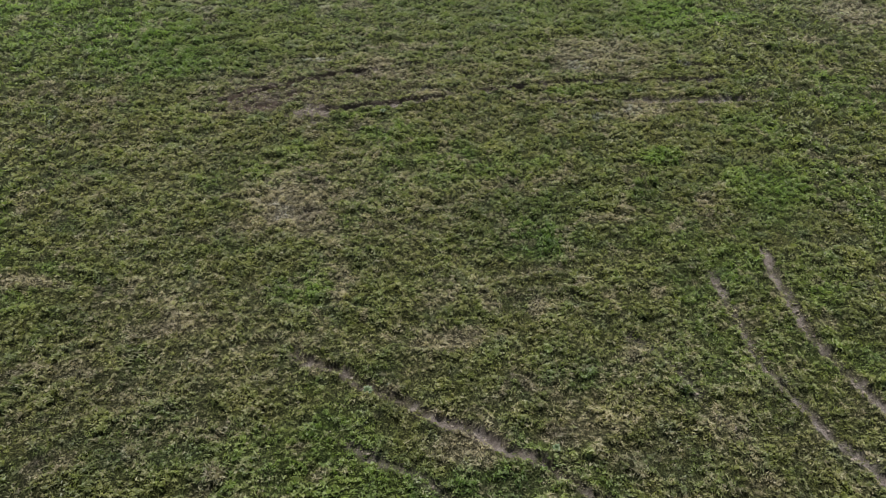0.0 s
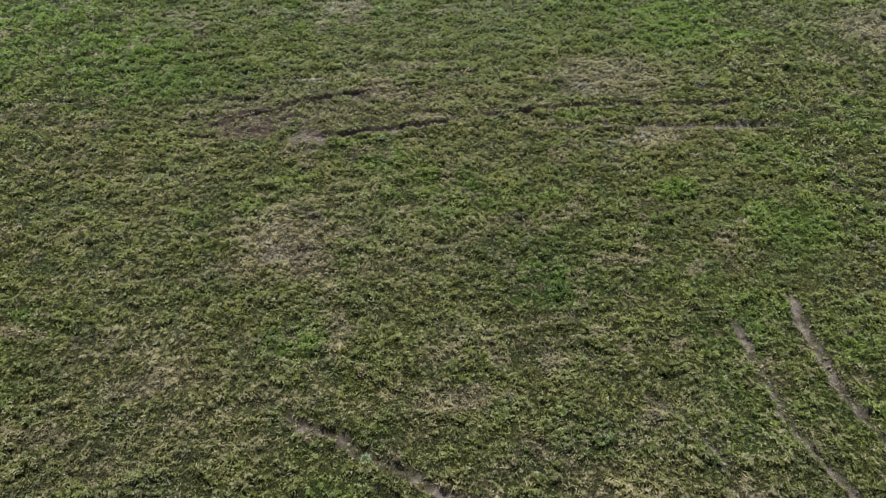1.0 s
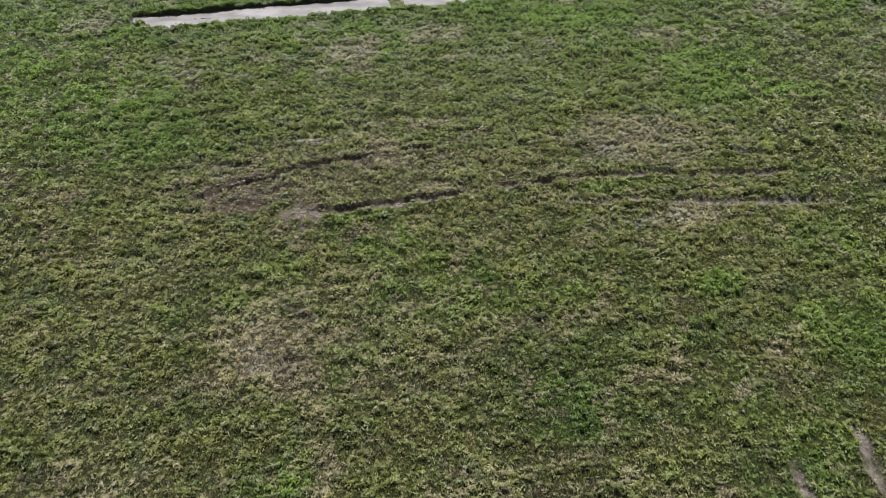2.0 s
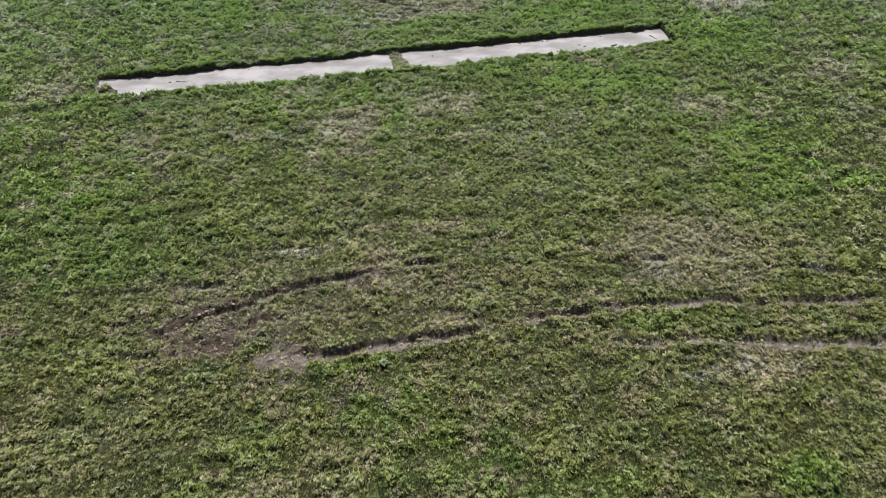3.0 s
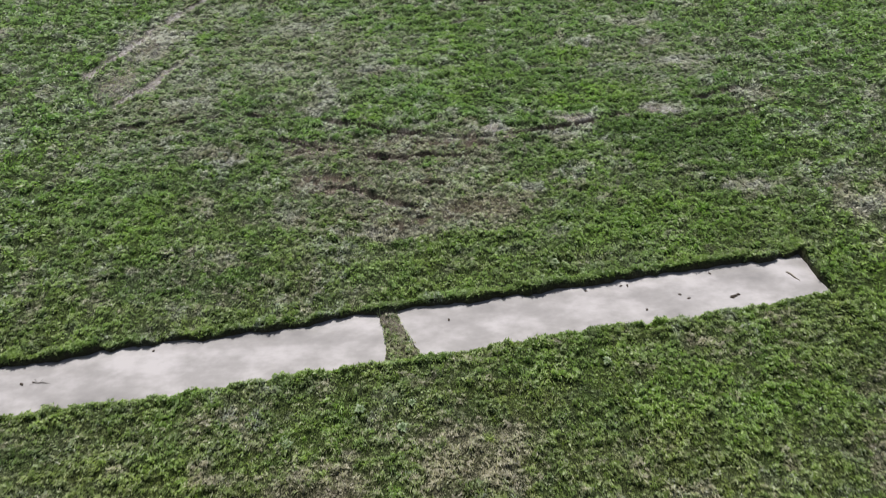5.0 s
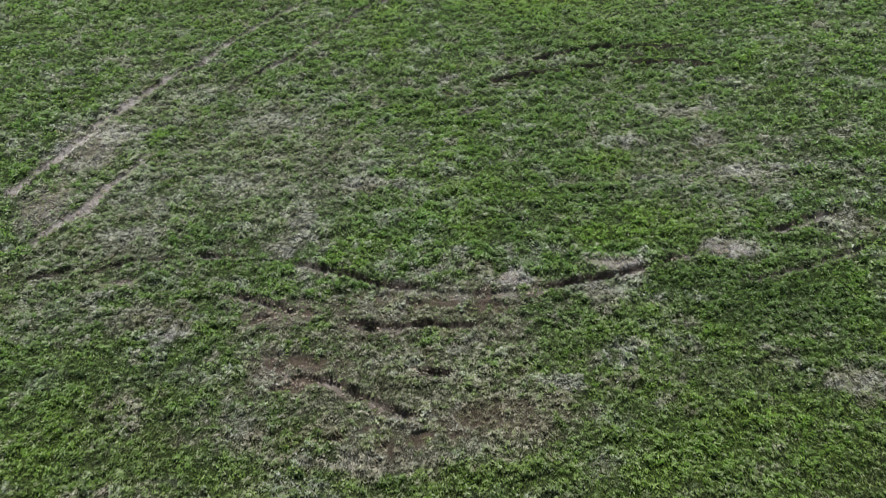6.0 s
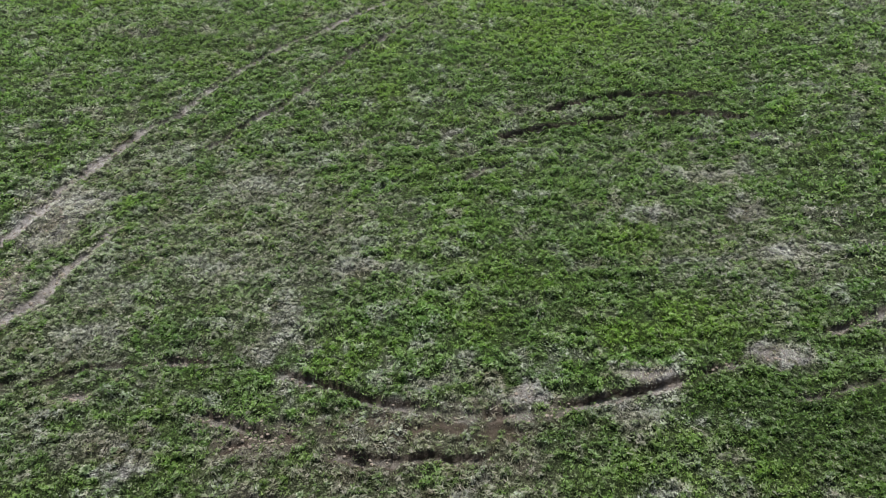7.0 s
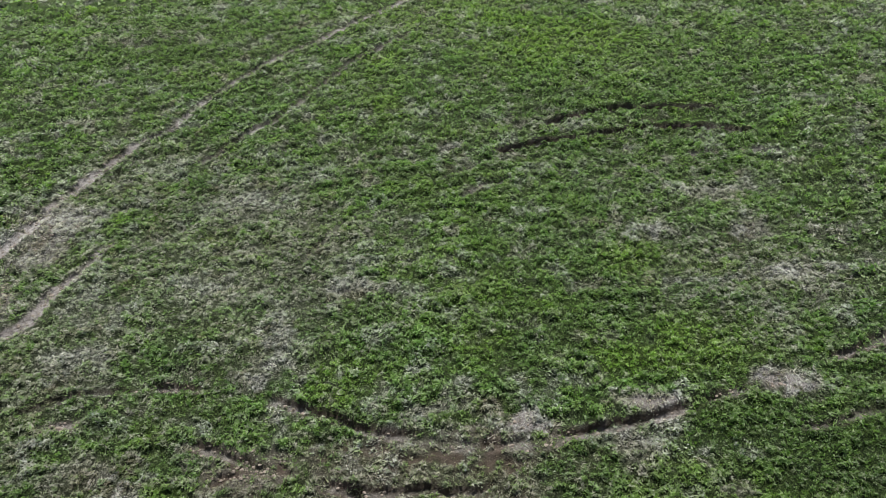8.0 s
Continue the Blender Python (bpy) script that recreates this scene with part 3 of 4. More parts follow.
def sown(x, y):
    """1 where blades of grass are built, fading to 0 round about."""
    left = np.minimum(x + 9.5 + 0.46 * np.minimum(y - 5, 37), x + 27)
    right = np.minimum(13.0 + 0.66 * np.minimum(y - 5, 36) - x, 33.5 - x)
    return step(-1.5, 1.0, np.minimum(np.minimum(left, right), np.minimum(y - 4.5, 91 - y)))


def fields(x, y):
    """Height, and how far the ground is straw, bare soil, rich turf, freshly cut or a rut's painted shade, at points of
    the field.
    """
    inner = step(60.0, 40.0, np.hypot(x - 3.0, y - 47.0) - 8.0)
    straw = 0.04 + 0.18 * step(0.45, 0.70, fbm(x, y, 3.2, 4, 11)) + 0.48 * step(0.585, 0.72, fbm(x, y, 0.8, 4, 21))
    straw = 0.2 + (straw - 0.2) * inner
    soil = np.zeros_like(x)
    lush = 0.6 * inner * step(0.52, 0.75, fbm(x, y, 4.5, 4, 31))
    out = {"straw": straw, "soil": soil, "lush": lush}
    out["cut_shade"], out["rut"] = np.zeros_like(x), np.zeros_like(x)
    rag = 0.5 * fbm(x, y, 1.1, 4, 41) + 0.5 * fbm(x, y, 0.3, 3, 45)
    out["clean"], out["deep"] = np.zeros_like(x), np.zeros_like(x)
    out["pale"] = inner * (0.15 + 0.30 * step(24.0, 52.0, y) + 0.06 * step(54.0, 60.0, y)) * step(0.50, 0.63, fbm(x, y * 1.3, 1.3, 5, 25))
    for kind, spots in WORN.items():
        if kind == "straw":
            out["straw"] *= 1 - 0.85 * np.clip(out["clean"], 0, 1)
        if kind == "pale":
            out["pale"] *= 1 - 0.85 * np.clip(np.maximum(out["clean"], out["deep"]), 0, 1)
        for px, py, rx, ry, much in spots:
            r = np.hypot((x - px) / rx, (y - py) / ry)
            near = r < 2.2
            if near.any():
                got = much * step(1.35, 0.35, r[near] + (3.3 if kind in ("soil", "pale") else 2.0) * (rag[near] - 0.5))
                out[kind][near] = np.maximum(out[kind][near], got)
    out["pale"] *= 0.25 + 0.75 * step(0.36, 0.62, fbm(x, y, 0.45, 3, 27))
    out["lush"] *= 1 - 0.8 * np.clip(out["straw"], 0, 1)
    out["streak"] = streaks(x, y)
    out["straw"] = out["straw"] + inner * 0.16 * step(0.55, 0.2, out["streak"])
    z = relief(x, y) + 0.12 * (out["streak"] - 0.5)
    # hoof-sized hollows where the turf is broken, with a darker colour over each
    poached = step(0.15, 0.45, out["cut_shade"]) * step(0.50, 0.62, fbm(0.7 * x, y, 0.42, 3, 117))
    z = z - 0.09 * poached
    out["cut_shade"] = np.clip(out["cut_shade"] * (0.6 + 0.4 * poached) + 0.45 * poached, 0, 1)
    out["rut"] = np.maximum(out["rut"], 0.6 * poached)
    wob = fbm(x, y, 0.35, 3, 71)
    broken = 0.15 + 0.95 * step(0.38, 0.60, 0.6 * fbm(x, y, 0.55, 3, 75) + 0.4 * fbm(x, y, 0.16, 2, 77))
    for k, (line, width, depth, bare) in enumerate(RUTS):
        lo, hi = line.min(0) - 1.2, line.max(0) + 1.2
        near = np.nonzero((x > lo[0]) & (x < hi[0]) & (y > lo[1]) & (y < hi[1]))[0]
        if not len(near):
            continue
        q = np.stack([x[near], y[near]], 1)
        best, along, run = np.full(len(near), 9.0), np.zeros(len(near)), 0.0
        for a, b in zip(line[:-1], line[1:]):
            ab = b - a
            size = math.hypot(*ab)
            t = np.clip(((q - a) @ ab) / (size * size), 0, 1)
            d = np.hypot(q[:, 0] - a[0] - t * ab[0], q[:, 1] - a[1] - t * ab[1])
            closer = d < best
            best[closer], along[closer] = d[closer], run + t[closer] * size
            run += size
        ends = step(0.0, 0.7, along) * step(0.0, 0.7, run - along)
        power = ends * (0.25 + 0.75 * step(0.06, 0.38, fbm(along, along * 0 + k, 1.3, 3, 81 + k)))
        d = best + 0.20 * (wob[near] - 0.5) + 0.14 * (rag[near] - 0.5)
        w = width * (0.34 + 0.25 * fbm(along, along * 0 - k, 0.8, 2, 82 + k))
        inside = step(w + 0.08, w - 0.06, d)
        lip = np.exp(-((d - w - 0.12) / 0.07) ** 2)
        worn_out = step(0.03, 0.08, depth) * (0.3 + 0.7 * power) * ends * step(w + 0.08, w - 0.02, d) * (0.35 + 0.65 * np.clip(broken[near], 0, 1))
        out["rut"][near] = np.maximum(out["rut"][near], worn_out)
        z[near] += power * (-1.45 * depth * inside + 0.03 * lip)
        # shade of the rut walls, put into the colour as a dark band
        shaded = np.maximum(out["cut_shade"][near], step(0.04, 0.14, depth) * power * np.exp(-((d - w) / 0.06) ** 2))
        out["cut_shade"][near] = shaded
        s = bare * (0.35 + 0.65 * power) * ends * step(w + 0.09, w - 0.03, d) * broken[near]
        out["soil"][near] = np.maximum(out["soil"][near], s)
        out["straw"][near] = np.maximum(out["straw"][near], 0.55 * bare * ends * step(w + 0.38, w, d) * step(0.3, 0.6, wob[near]))
    u, v = to_trench(x, y)
    dense = step(-30.0, -28.0, u) * step(32.0, 30.0, u) * step(-42.0, -40.0, v) * step(48.0, 45.0, v)
    bareness = np.clip(np.maximum(out["soil"], out["cut_shade"]), 0, 1)
    out["top"] = knolls(x, y)
    out["rise"] = 0.115 * out["top"] * (1 - 0.3 * np.clip(out["straw"], 0, 1)) * (1 - 0.80 * bareness)
    z = z + dense * out["rise"]
    out["dense"] = dense
    inside, baulk, d = trench_mask(u, v)
    floor = -0.62 + 0.10 * (fbm(x, y, 0.8, 3, 91) - 0.5)
    bank = step(-13.7, -15.0, u + 0.5 * v + 0.9 * (fbm(x, y, 0.7, 3, 93) - 0.5))      # silt slipped in at one end
    floor = floor + 0.50 * bank
    floor = floor + (-0.135 + 0.06 * (fbm(x, y, 0.4, 2, 92) - 0.5) - floor) * baulk
    out["z"] = z + (floor - z) * inside
    out["cut_shade"] = np.maximum(out["cut_shade"], step(-0.06, 0.03, d) * (1 - 0.8 * baulk) * (1 - bank))
    out["soil"] = np.maximum(out["soil"], np.maximum(0.8 * bank, 0.55 * baulk * step(0.40, 0.60, fbm(x, y, 0.35, 3, 94))) * inside)
    out["straw"] = np.maximum(out["straw"], 0.5 * baulk * inside)
    rim = step(-0.45, -0.05, d) * (d < 0.02)
    out["straw"] = np.clip(out["straw"], 0, 1) * (1 - 0.7 * rim)
    out["lush"] = np.maximum(np.clip(out["lush"], 0, 1), 0.20 * rim)
    out["hole"] = inside * (1 - baulk)
    out["sward"] = 1 - sown(x, y)
    return out


def mesh_object(name, verts, faces, mat, values=None, smooth=False):
    me = bpy.data.meshes.new(name)
    faces = np.asarray(faces, np.int32)
    k = faces.shape[1]
    me.vertices.add(len(verts))
    me.vertices.foreach_set("co", np.asarray(verts, np.float32).ravel())
    me.loops.add(faces.size)
    me.loops.foreach_set("vertex_index", faces.ravel())
    me.polygons.add(len(faces))
    me.polygons.foreach_set("loop_start", np.arange(0, faces.size, k, dtype=np.int32))
    me.polygons.foreach_set("use_smooth", np.full(len(faces), smooth))
    me.update(calc_edges=True)
    for key, data in (values or {}).items():
        me.attributes.new(key, "FLOAT", "POINT").data.foreach_set("value", np.asarray(data, np.float32))
    me.materials.append(mat)
    return new(name, me)


# ---- the ground: one sheet to the horizon, dense under the flight ----


def spread(*stretches):
    """Grid lines: each stretch is (start, end, spacing)."""
    return np.unique(np.round(np.concatenate([np.arange(a, b, s) for a, b, s in stretches]), 4))


us = spread((-30, -17, 0.20), (-17, -15.2, 0.12), (-15.2, -14.7, 0.04), (-14.7, -14.0, 0.10), (-14.0, 14.7, 0.11), (14.7, 15.2, 0.04),
            (15.2, 17, 0.08), (17, 32, 0.20), (32, 38, 0.40))
vs = spread((-46, -41, 0.4), (-41, -21, 0.12), (-21, -13.2, 0.06), (-13.2, -1.25, 0.12), (-1.25, -0.75, 0.025), (-0.75, 0.75, 0.15), (0.75, 1.25, 0.025), (1.25, 4.4, 0.12), (4.4, 16, 0.06), (16, 22.3, 0.12), (22.3, 30, 0.06), (30, 38, 0.12), (38, 50, 0.17))
far = 45 * 1.35 ** np.arange(0, 15)
us = np.concatenate([-far[::-1], us, far])
vs = np.concatenate([-(far[::-1] + 8), vs, far + 12])
gu, gv = np.meshgrid(us, vs, indexing="ij")
ju = (np.abs(np.abs(gu) - HALF_LONG) > 0.4) & (np.abs(gv) > 1.4) & (np.abs(gu) < 38) & (np.abs(gv) < 44)
gu = gu + ju * rng.uniform(-0.022, 0.022, gu.shape)
gv = gv + ju * rng.uniform(-0.012, 0.012, gv.shape)
gx, gy = to_world(gu.ravel(), gv.ravel())
got = fields(gx, gy)
nu, nv = len(us), len(vs)
ids = np.arange(nu * nv).reshape(nu, nv)
quads = np.stack([ids[:-1, :-1], ids[1:, :-1], ids[1:, 1:], ids[:-1, 1:]], -1).reshape(-1, 4)
ground = mesh_object("ground", np.stack([gx, gy, got["z"]], 1), quads, MAT_GROUND, {k: got[k] for k in ("straw", "soil", "lush", "pale", "deep", "cut_shade", "sward")}, True)
tagged(ground, "rough pasture soil with tyre ruts and one cut trench", "ground", kind="structure")

# ---- the water in the two halves of the trench ----


def water(u0, u1):
    n = 40
    uu, vv = np.meshgrid(np.linspace(u0, u1, n), np.linspace(-1.25, 1.25, 6), indexing="ij")
    x, y = to_world(uu.ravel(), vv.ravel())
    i = np.arange(n * 6).reshape(n, 6)
    f = np.stack([i[:-1, :-1], i[1:, :-1], i[1:, 1:], i[:-1, 1:]], -1).reshape(-1, 4)
    ob = mesh_object("water", np.stack([x, y, np.full_like(x, WATER)], 1), f, MAT_WATER, None, True)
    return tagged(ob, "pale silty rainwater standing in the trench", "water", kind="structure")


water(-15.3, 0.25)
water(0.25, 15.3)

# ---- grass ----


def tufts(name, x, y, size, blades, label, slim=1.0, lift=1.0):
    """Low domed clumps, each of single pointed leaves that lie over its crown."""
    n = len(x)
    rep = lambda a: np.repeat(a, blades)
    tone, dry, size = rep(rng.random(n)), rep(rng.random(n)), rep(size)
    tall = rep(rng.uniform(0.75, 2.1, n))
    m = n * blades
    # places on the crown: steep at the rim, level on top
    sin_t = np.sqrt(rng.random(m)) * 0.98
    cos_t = np.sqrt(1 - sin_t ** 2)
    phi = rng.uniform(0, 2 * math.pi, m)
    normal = np.stack([sin_t * np.cos(phi), sin_t * np.sin(phi), cos_t], 1)
    bx, by = rep(x) + 1.15 * size * normal[:, 0], rep(y) + 0.92 * size * normal[:, 1]
    f = fields(bx, by)
    top, lacking = f["top"], f["rise"] * (1 - f["dense"])
    keep = (f["hole"] < 0.2) & (rng.random(m) > 0.65 * step(0.35, 0.9, f["cut_shade"])) & (rng.random(m) > 0.88 * step(0.25, 0.8, f["soil"])) & (rng.random(m) > 0.85 * f["rut"]) & (rng.random(m) > 0.5 * step(0.35, 0.0, top))
    bx, by, tone, dry, size, tall, normal, top, lacking = (q[keep] for q in (bx, by, tone, dry, size, tall, normal, top, lacking))
    f = {k: v[keep] for k, v in f.items()}
    m = len(bx)
    dry = 0.6 * dry + 0.4 * rng.random(m)
    straw = step(-0.34, 0.34, f["straw"] * 1.05 - dry) * rng.uniform(0.7, 1.0, m)
    pale = step(-0.28, 0.28, f["pale"] * 1.05 - (0.5 * rng.random(m) + 0.5 * (1 - dry))) * rng.uniform(0.6, 1.0, m)
    worn = np.clip(np.maximum(f["straw"], np.maximum(f["soil"], f["cut_shade"])), 0, 1)
    crown = size * tall * lift * (0.60 + 0.40 * top) * (1 - 0.15 * worn) * (1 - 0.6 * f["rut"]) * (1 + 0.15 * f["lush"])
    base = np.stack([bx, by, f["z"] - 0.015 + lacking + crown * normal[:, 2]], 1)
    az = rng.uniform(0, 2 * math.pi, m)
    way = 0.8 * normal * np.array([1, 1, 0.2]) + 0.7 * np.stack([np.cos(az), np.sin(az), 0 * az], 1)
    way[:, 2] += rng.uniform(-0.25, 0.95, m) * (1 - 0.6 * straw)
    way /= np.linalg.norm(way, axis=1)[:, None]
    side = np.cross(way, normal + rng.normal(0, 0.35, (m, 3)))
    side /= np.linalg.norm(side, axis=1)[:, None] + 1e-6
    length = size * rng.uniform(0.55, 1.35, m) * (1 + 0.15 * straw)
    wide = size * rng.uniform(0.16, 0.32, m) * (1 - 0.25 * straw) * slim
    verts = np.empty((m, 3, 3))
    verts[:, 0] = base - side * wide[:, None] - way * (0.3 * length)[:, None]
    verts[:, 1] = base + side * wide[:, None] - way * (0.3 * length)[:, None]
    verts[:, 2] = base + way * (0.7 * length)[:, None]
    rnd = np.clip(0.10 + 0.14 * f["streak"] + 0.34 * tone + 0.18 * (0.5 + 1.8 * (fbm(0.7 * bx, by, 0.5, 2, 111) - 0.5)) + 0.22 * rng.random(m), 0, 1)
    at = lambda a: np.repeat(a, 3)
    ob = mesh_object(name, verts.reshape(-1, 3), np.arange(m * 3).reshape(m, 3), MAT_GRASS,
                     {"straw": at(straw), "lush": at(f["lush"]), "rnd": at(rnd), "pale": at(pale), "deep": at(np.clip(f["deep"], 0, 1)), "soil": at(np.clip(np.maximum(f["soil"], 1.7 * f["cut_shade"]), 0, 1))})
    return tagged(ob, label, "grass", kind="stuff")


def sow(x0, x1, y0, y1, gap, seed_size):
    """Uneven rows of places for clumps in a stretch of the field, and their sizes."""
    gx, gy = np.meshgrid(np.arange(x0, x1, gap), np.arange(y0, y1, 0.76 * gap), indexing="ij")
    x, y = gx.ravel() + rng.uniform(-0.7, 0.7, gx.size) * gap, gy.ravel() + rng.uniform(-0.5, 0.5, gx.size) * gap
    keep = (x > -9.5 - 0.46 * (y - 5)) | (y > 42)
    keep &= (x < 13.0 + 0.66 * (y - 5)) | (y > 40)
    x, y = x[keep], y[keep]
    return x, y, seed_size * (0.55 + 0.9 * fbm(x, y, 0.6, 2, 102)) * rng.uniform(0.75, 1.25, len(x))


tufts("meadow_grass", *sow(-12.0, 17.5, 4.5, 72.0, 0.180, 0.086), 18, "short tufted green and straw-coloured pasture grass")
lx, ly, ls = sow(-27.0, -12.0, 10.0, 91.0, 0.272, 0.126)
rx, ry, rs = sow(17.5, 33.5, 8.0, 91.0, 0.272, 0.126)
fx, fy, fs = sow(-12.0, 17.5, 72.0, 91.0, 0.225, 0.108)
tufts("outer_grass", np.concatenate([lx, rx, fx]), np.concatenate([ly, ry, fy]), np.concatenate([ls, rs, fs]), 12, "short tufted green pasture grass around the wheelings")

# coarser grass round about, which thins out into the distance
n = 26000
wx, wy = rng.uniform(-48, 56, n), rng.uniform(-12, 112, n)
ok = (sown(wx, wy) < 0.6) & (rng.random(n) < step(72.0, 40.0, np.hypot(wx - 4, wy - 52)))
tufts("rim_grass", wx[ok], wy[ok], rng.uniform(0.22, 0.34, ok.sum()), 7, "rough green pasture grass spreading round the worn stretch", 1.3, 0.45)

# longer grass hanging over the trench's edge and growing on its baulk
n = 5200
side = rng.integers(0, 2, n) * 2 - 1
eu, ev = rng.uniform(-15.2, 15.2, n), side * (HALF_WIDE + np.where(side > 0, 0.14, 0.04) + np.abs(rng.normal(0, 0.12, n)))
bu, bv = rng.uniform(-0.2, 0.75, 60), rng.uniform(-1.0, 1.0, 60)
ex, ey = to_world(np.concatenate([eu, bu]), np.concatenate([ev, bv]))
tufts("edge_grass", ex, ey, rng.uniform(0.045, 0.085, len(ex)), 9, "longer green grass hanging over the trench edge")


# ---- crumbs of soil thrown up along the wheelings ----


def crumbs(count):
    """Small angular lumps where the soil lies bare."""
    x, y = np.empty(0), np.empty(0)
    for line, width, depth, bare in RUTS:
        k = int(count * 0.75 * bare / len(RUTS))
        i = rng.integers(0, len(line) - 1, k)
        t = rng.random((k, 1))
        q = line[i] * (1 - t) + line[i + 1] * t + rng.normal(0, 0.24, (k, 2))
        x, y = np.concatenate([x, q[:, 0]]), np.concatenate([y, q[:, 1]])
    for px, py, rx, ry, much in WORN["soil"]:
        k = int(count * 0.012 * rx * ry)
        x, y = np.concatenate([x, px + rng.normal(0, rx * 0.6, k)]), np.concatenate([y, py + rng.normal(0, ry * 0.6, k)])
    f = fields(x, y)
    keep = (f["soil"] > 0.12) & (f["hole"] < 0.1)
    x, y, z = x[keep], y[keep], f["z"][keep]
    bm = bmesh.new()
    bmesh.ops.create_icosphere(bm, subdivisions=1, radius=1)
    unit = np.array([v.co[:] for v in bm.verts])
    tri = np.array([[v.index for v in t.verts] for t in bm.faces])
    bm.free()
    n = len(x)
    size = 0.012 + 0.045 * rng.random((n, 1, 1)) ** 4
    v = unit[None] * rng.uniform(0.6, 1.35, (n, len(unit), 1)) * size * np.array([1.2, 1.0, 0.75])
    v = v + np.stack([x, y, z + size[:, 0, 0] * 0.35], 1)[:, None]
    faces = (tri[None] + (np.arange(n) * len(unit))[:, None, None]).reshape(-1, 3)
    ob = mesh_object("soil_crumbs", v.reshape(-1, 3), faces, MAT_CLOD)
    return tagged(ob, "dry crumbs of clay soil thrown up along the ruts", "soil", kind="stuff")


crumbs(11000)

# ---- single things in the grass and on the water ----


def part(name, bm, mat, parent, label=""):
    """One bmesh as one mesh object under a thing."""
    me = bpy.data.meshes.new(name)
    bm.to_mesh(me)
    bm.free()
    me.materials.append(mat)
    ob = new(name, me)
    ob.parent = parent
    return tagged(ob, label) if label else ob


def height(x, y):
    return float(fields(np.array([x]), np.array([y]))["z"][0])


def leaf_mesh(bm, length, wide, rise):
    """One broad leaf that arches up from the root and down to its tip."""
    rows = []
    for k in range(5):
        t = k / 4
        w = wide * math.sin(math.pi * min(0.98, 0.12 + 0.86 * t)) * 0.5
        z = rise * math.sin(math.pi * 0.75 * t)
        rows.append([bm.verts.new((length * t, -w, z + 0.15 * w)), bm.verts.new((length * t, 0, z)), bm.verts.new((length * t, w, z + 0.15 * w))])
    for a, b in zip(rows[:-1], rows[1:]):
        for j in (0, 1):
            bm.faces.new((a[j], b[j], b[j + 1], a[j + 1]))


def weed_material():
    m, n, l, p = material("weed_leaf")
    info = n.new("ShaderNodeObjectInfo")
    c = ramp(n, l, place(n, l, 20, 4), [(0.3, (0.045, 0.085, 0.032)), (0.7, (0.12, 0.17, 0.085))])
    c = mix(n, l, 1.0, c, ramp(n, l, info.outputs["Random"], [(0.0, (0.75, 0.8, 0.7)), (1.0, (1.3, 1.2, 1.25))]), "MULTIPLY")
    l.new(c, p.inputs["Base Color"])
    p.inputs["Roughness"].default_value = 0.45
    return m


MAT_WEED = weed_material()


def weed(x, y):
    """A flat rosette of broad leaves."""
    root = new("weed_rosette")
    for k in range(9):
        bm = bmesh.new()
        leaf_mesh(bm, random.uniform(0.13, 0.20), random.uniform(0.06, 0.09), random.uniform(0.05, 0.10))
        leaf = part("leaf", bm, MAT_WEED, root)
        leaf.rotation_euler = (random.uniform(-0.2, 0.2), random.uniform(-0.25, 0.05), 2.4 * k)
    root.location = (x, y, height(x, y) + 0.05)
    return tagged(root, "broad-leaved grey-green weed rosette in the pasture", "weed", "weeds in the pasture")


first_weed = weed(-7.5, 33.9)
for k, (x, y) in enumerate(((1.8, 44.1), (12.7, 27.9), (8.5, 54.4), (-6.9, 38.7), (1.5, 43.3), (-6.2, 57.4), (2.4, 60.4), (7.8, 45.1), (7.0, 49.6), (0.7, 60.6), (18.9, 76.2), (-16.0, 42.6),
                           (-0.2, 63.3), (1.9, 75.6), (-1.1, 74.9), (-2.3, 63.0), (18.9, 76.2), (13.2, 79.2), (11.3, 79.7), (-6.8, 56.8), (-0.7, 55.7), (2.8, 60.9), (8.9, 54.8), (-1.8, 43.0), (-9.8, 37.5), (4.2, 30.0), (0.7, 27.1), (-1.7, 42.9), (0.3, 43.9), (-0.0, 12.2), (5.1, 9.8), (-3.5, 30.1))):
    turn = Matrix.Translation((x, y, height(x, y) + 0.05)) @ Matrix.Rotation(1.7 * k, 4, "Z")
    copy_thing(first_weed, turn @ Matrix.Scale(0.85 + 0.09 * (k % 5), 4))


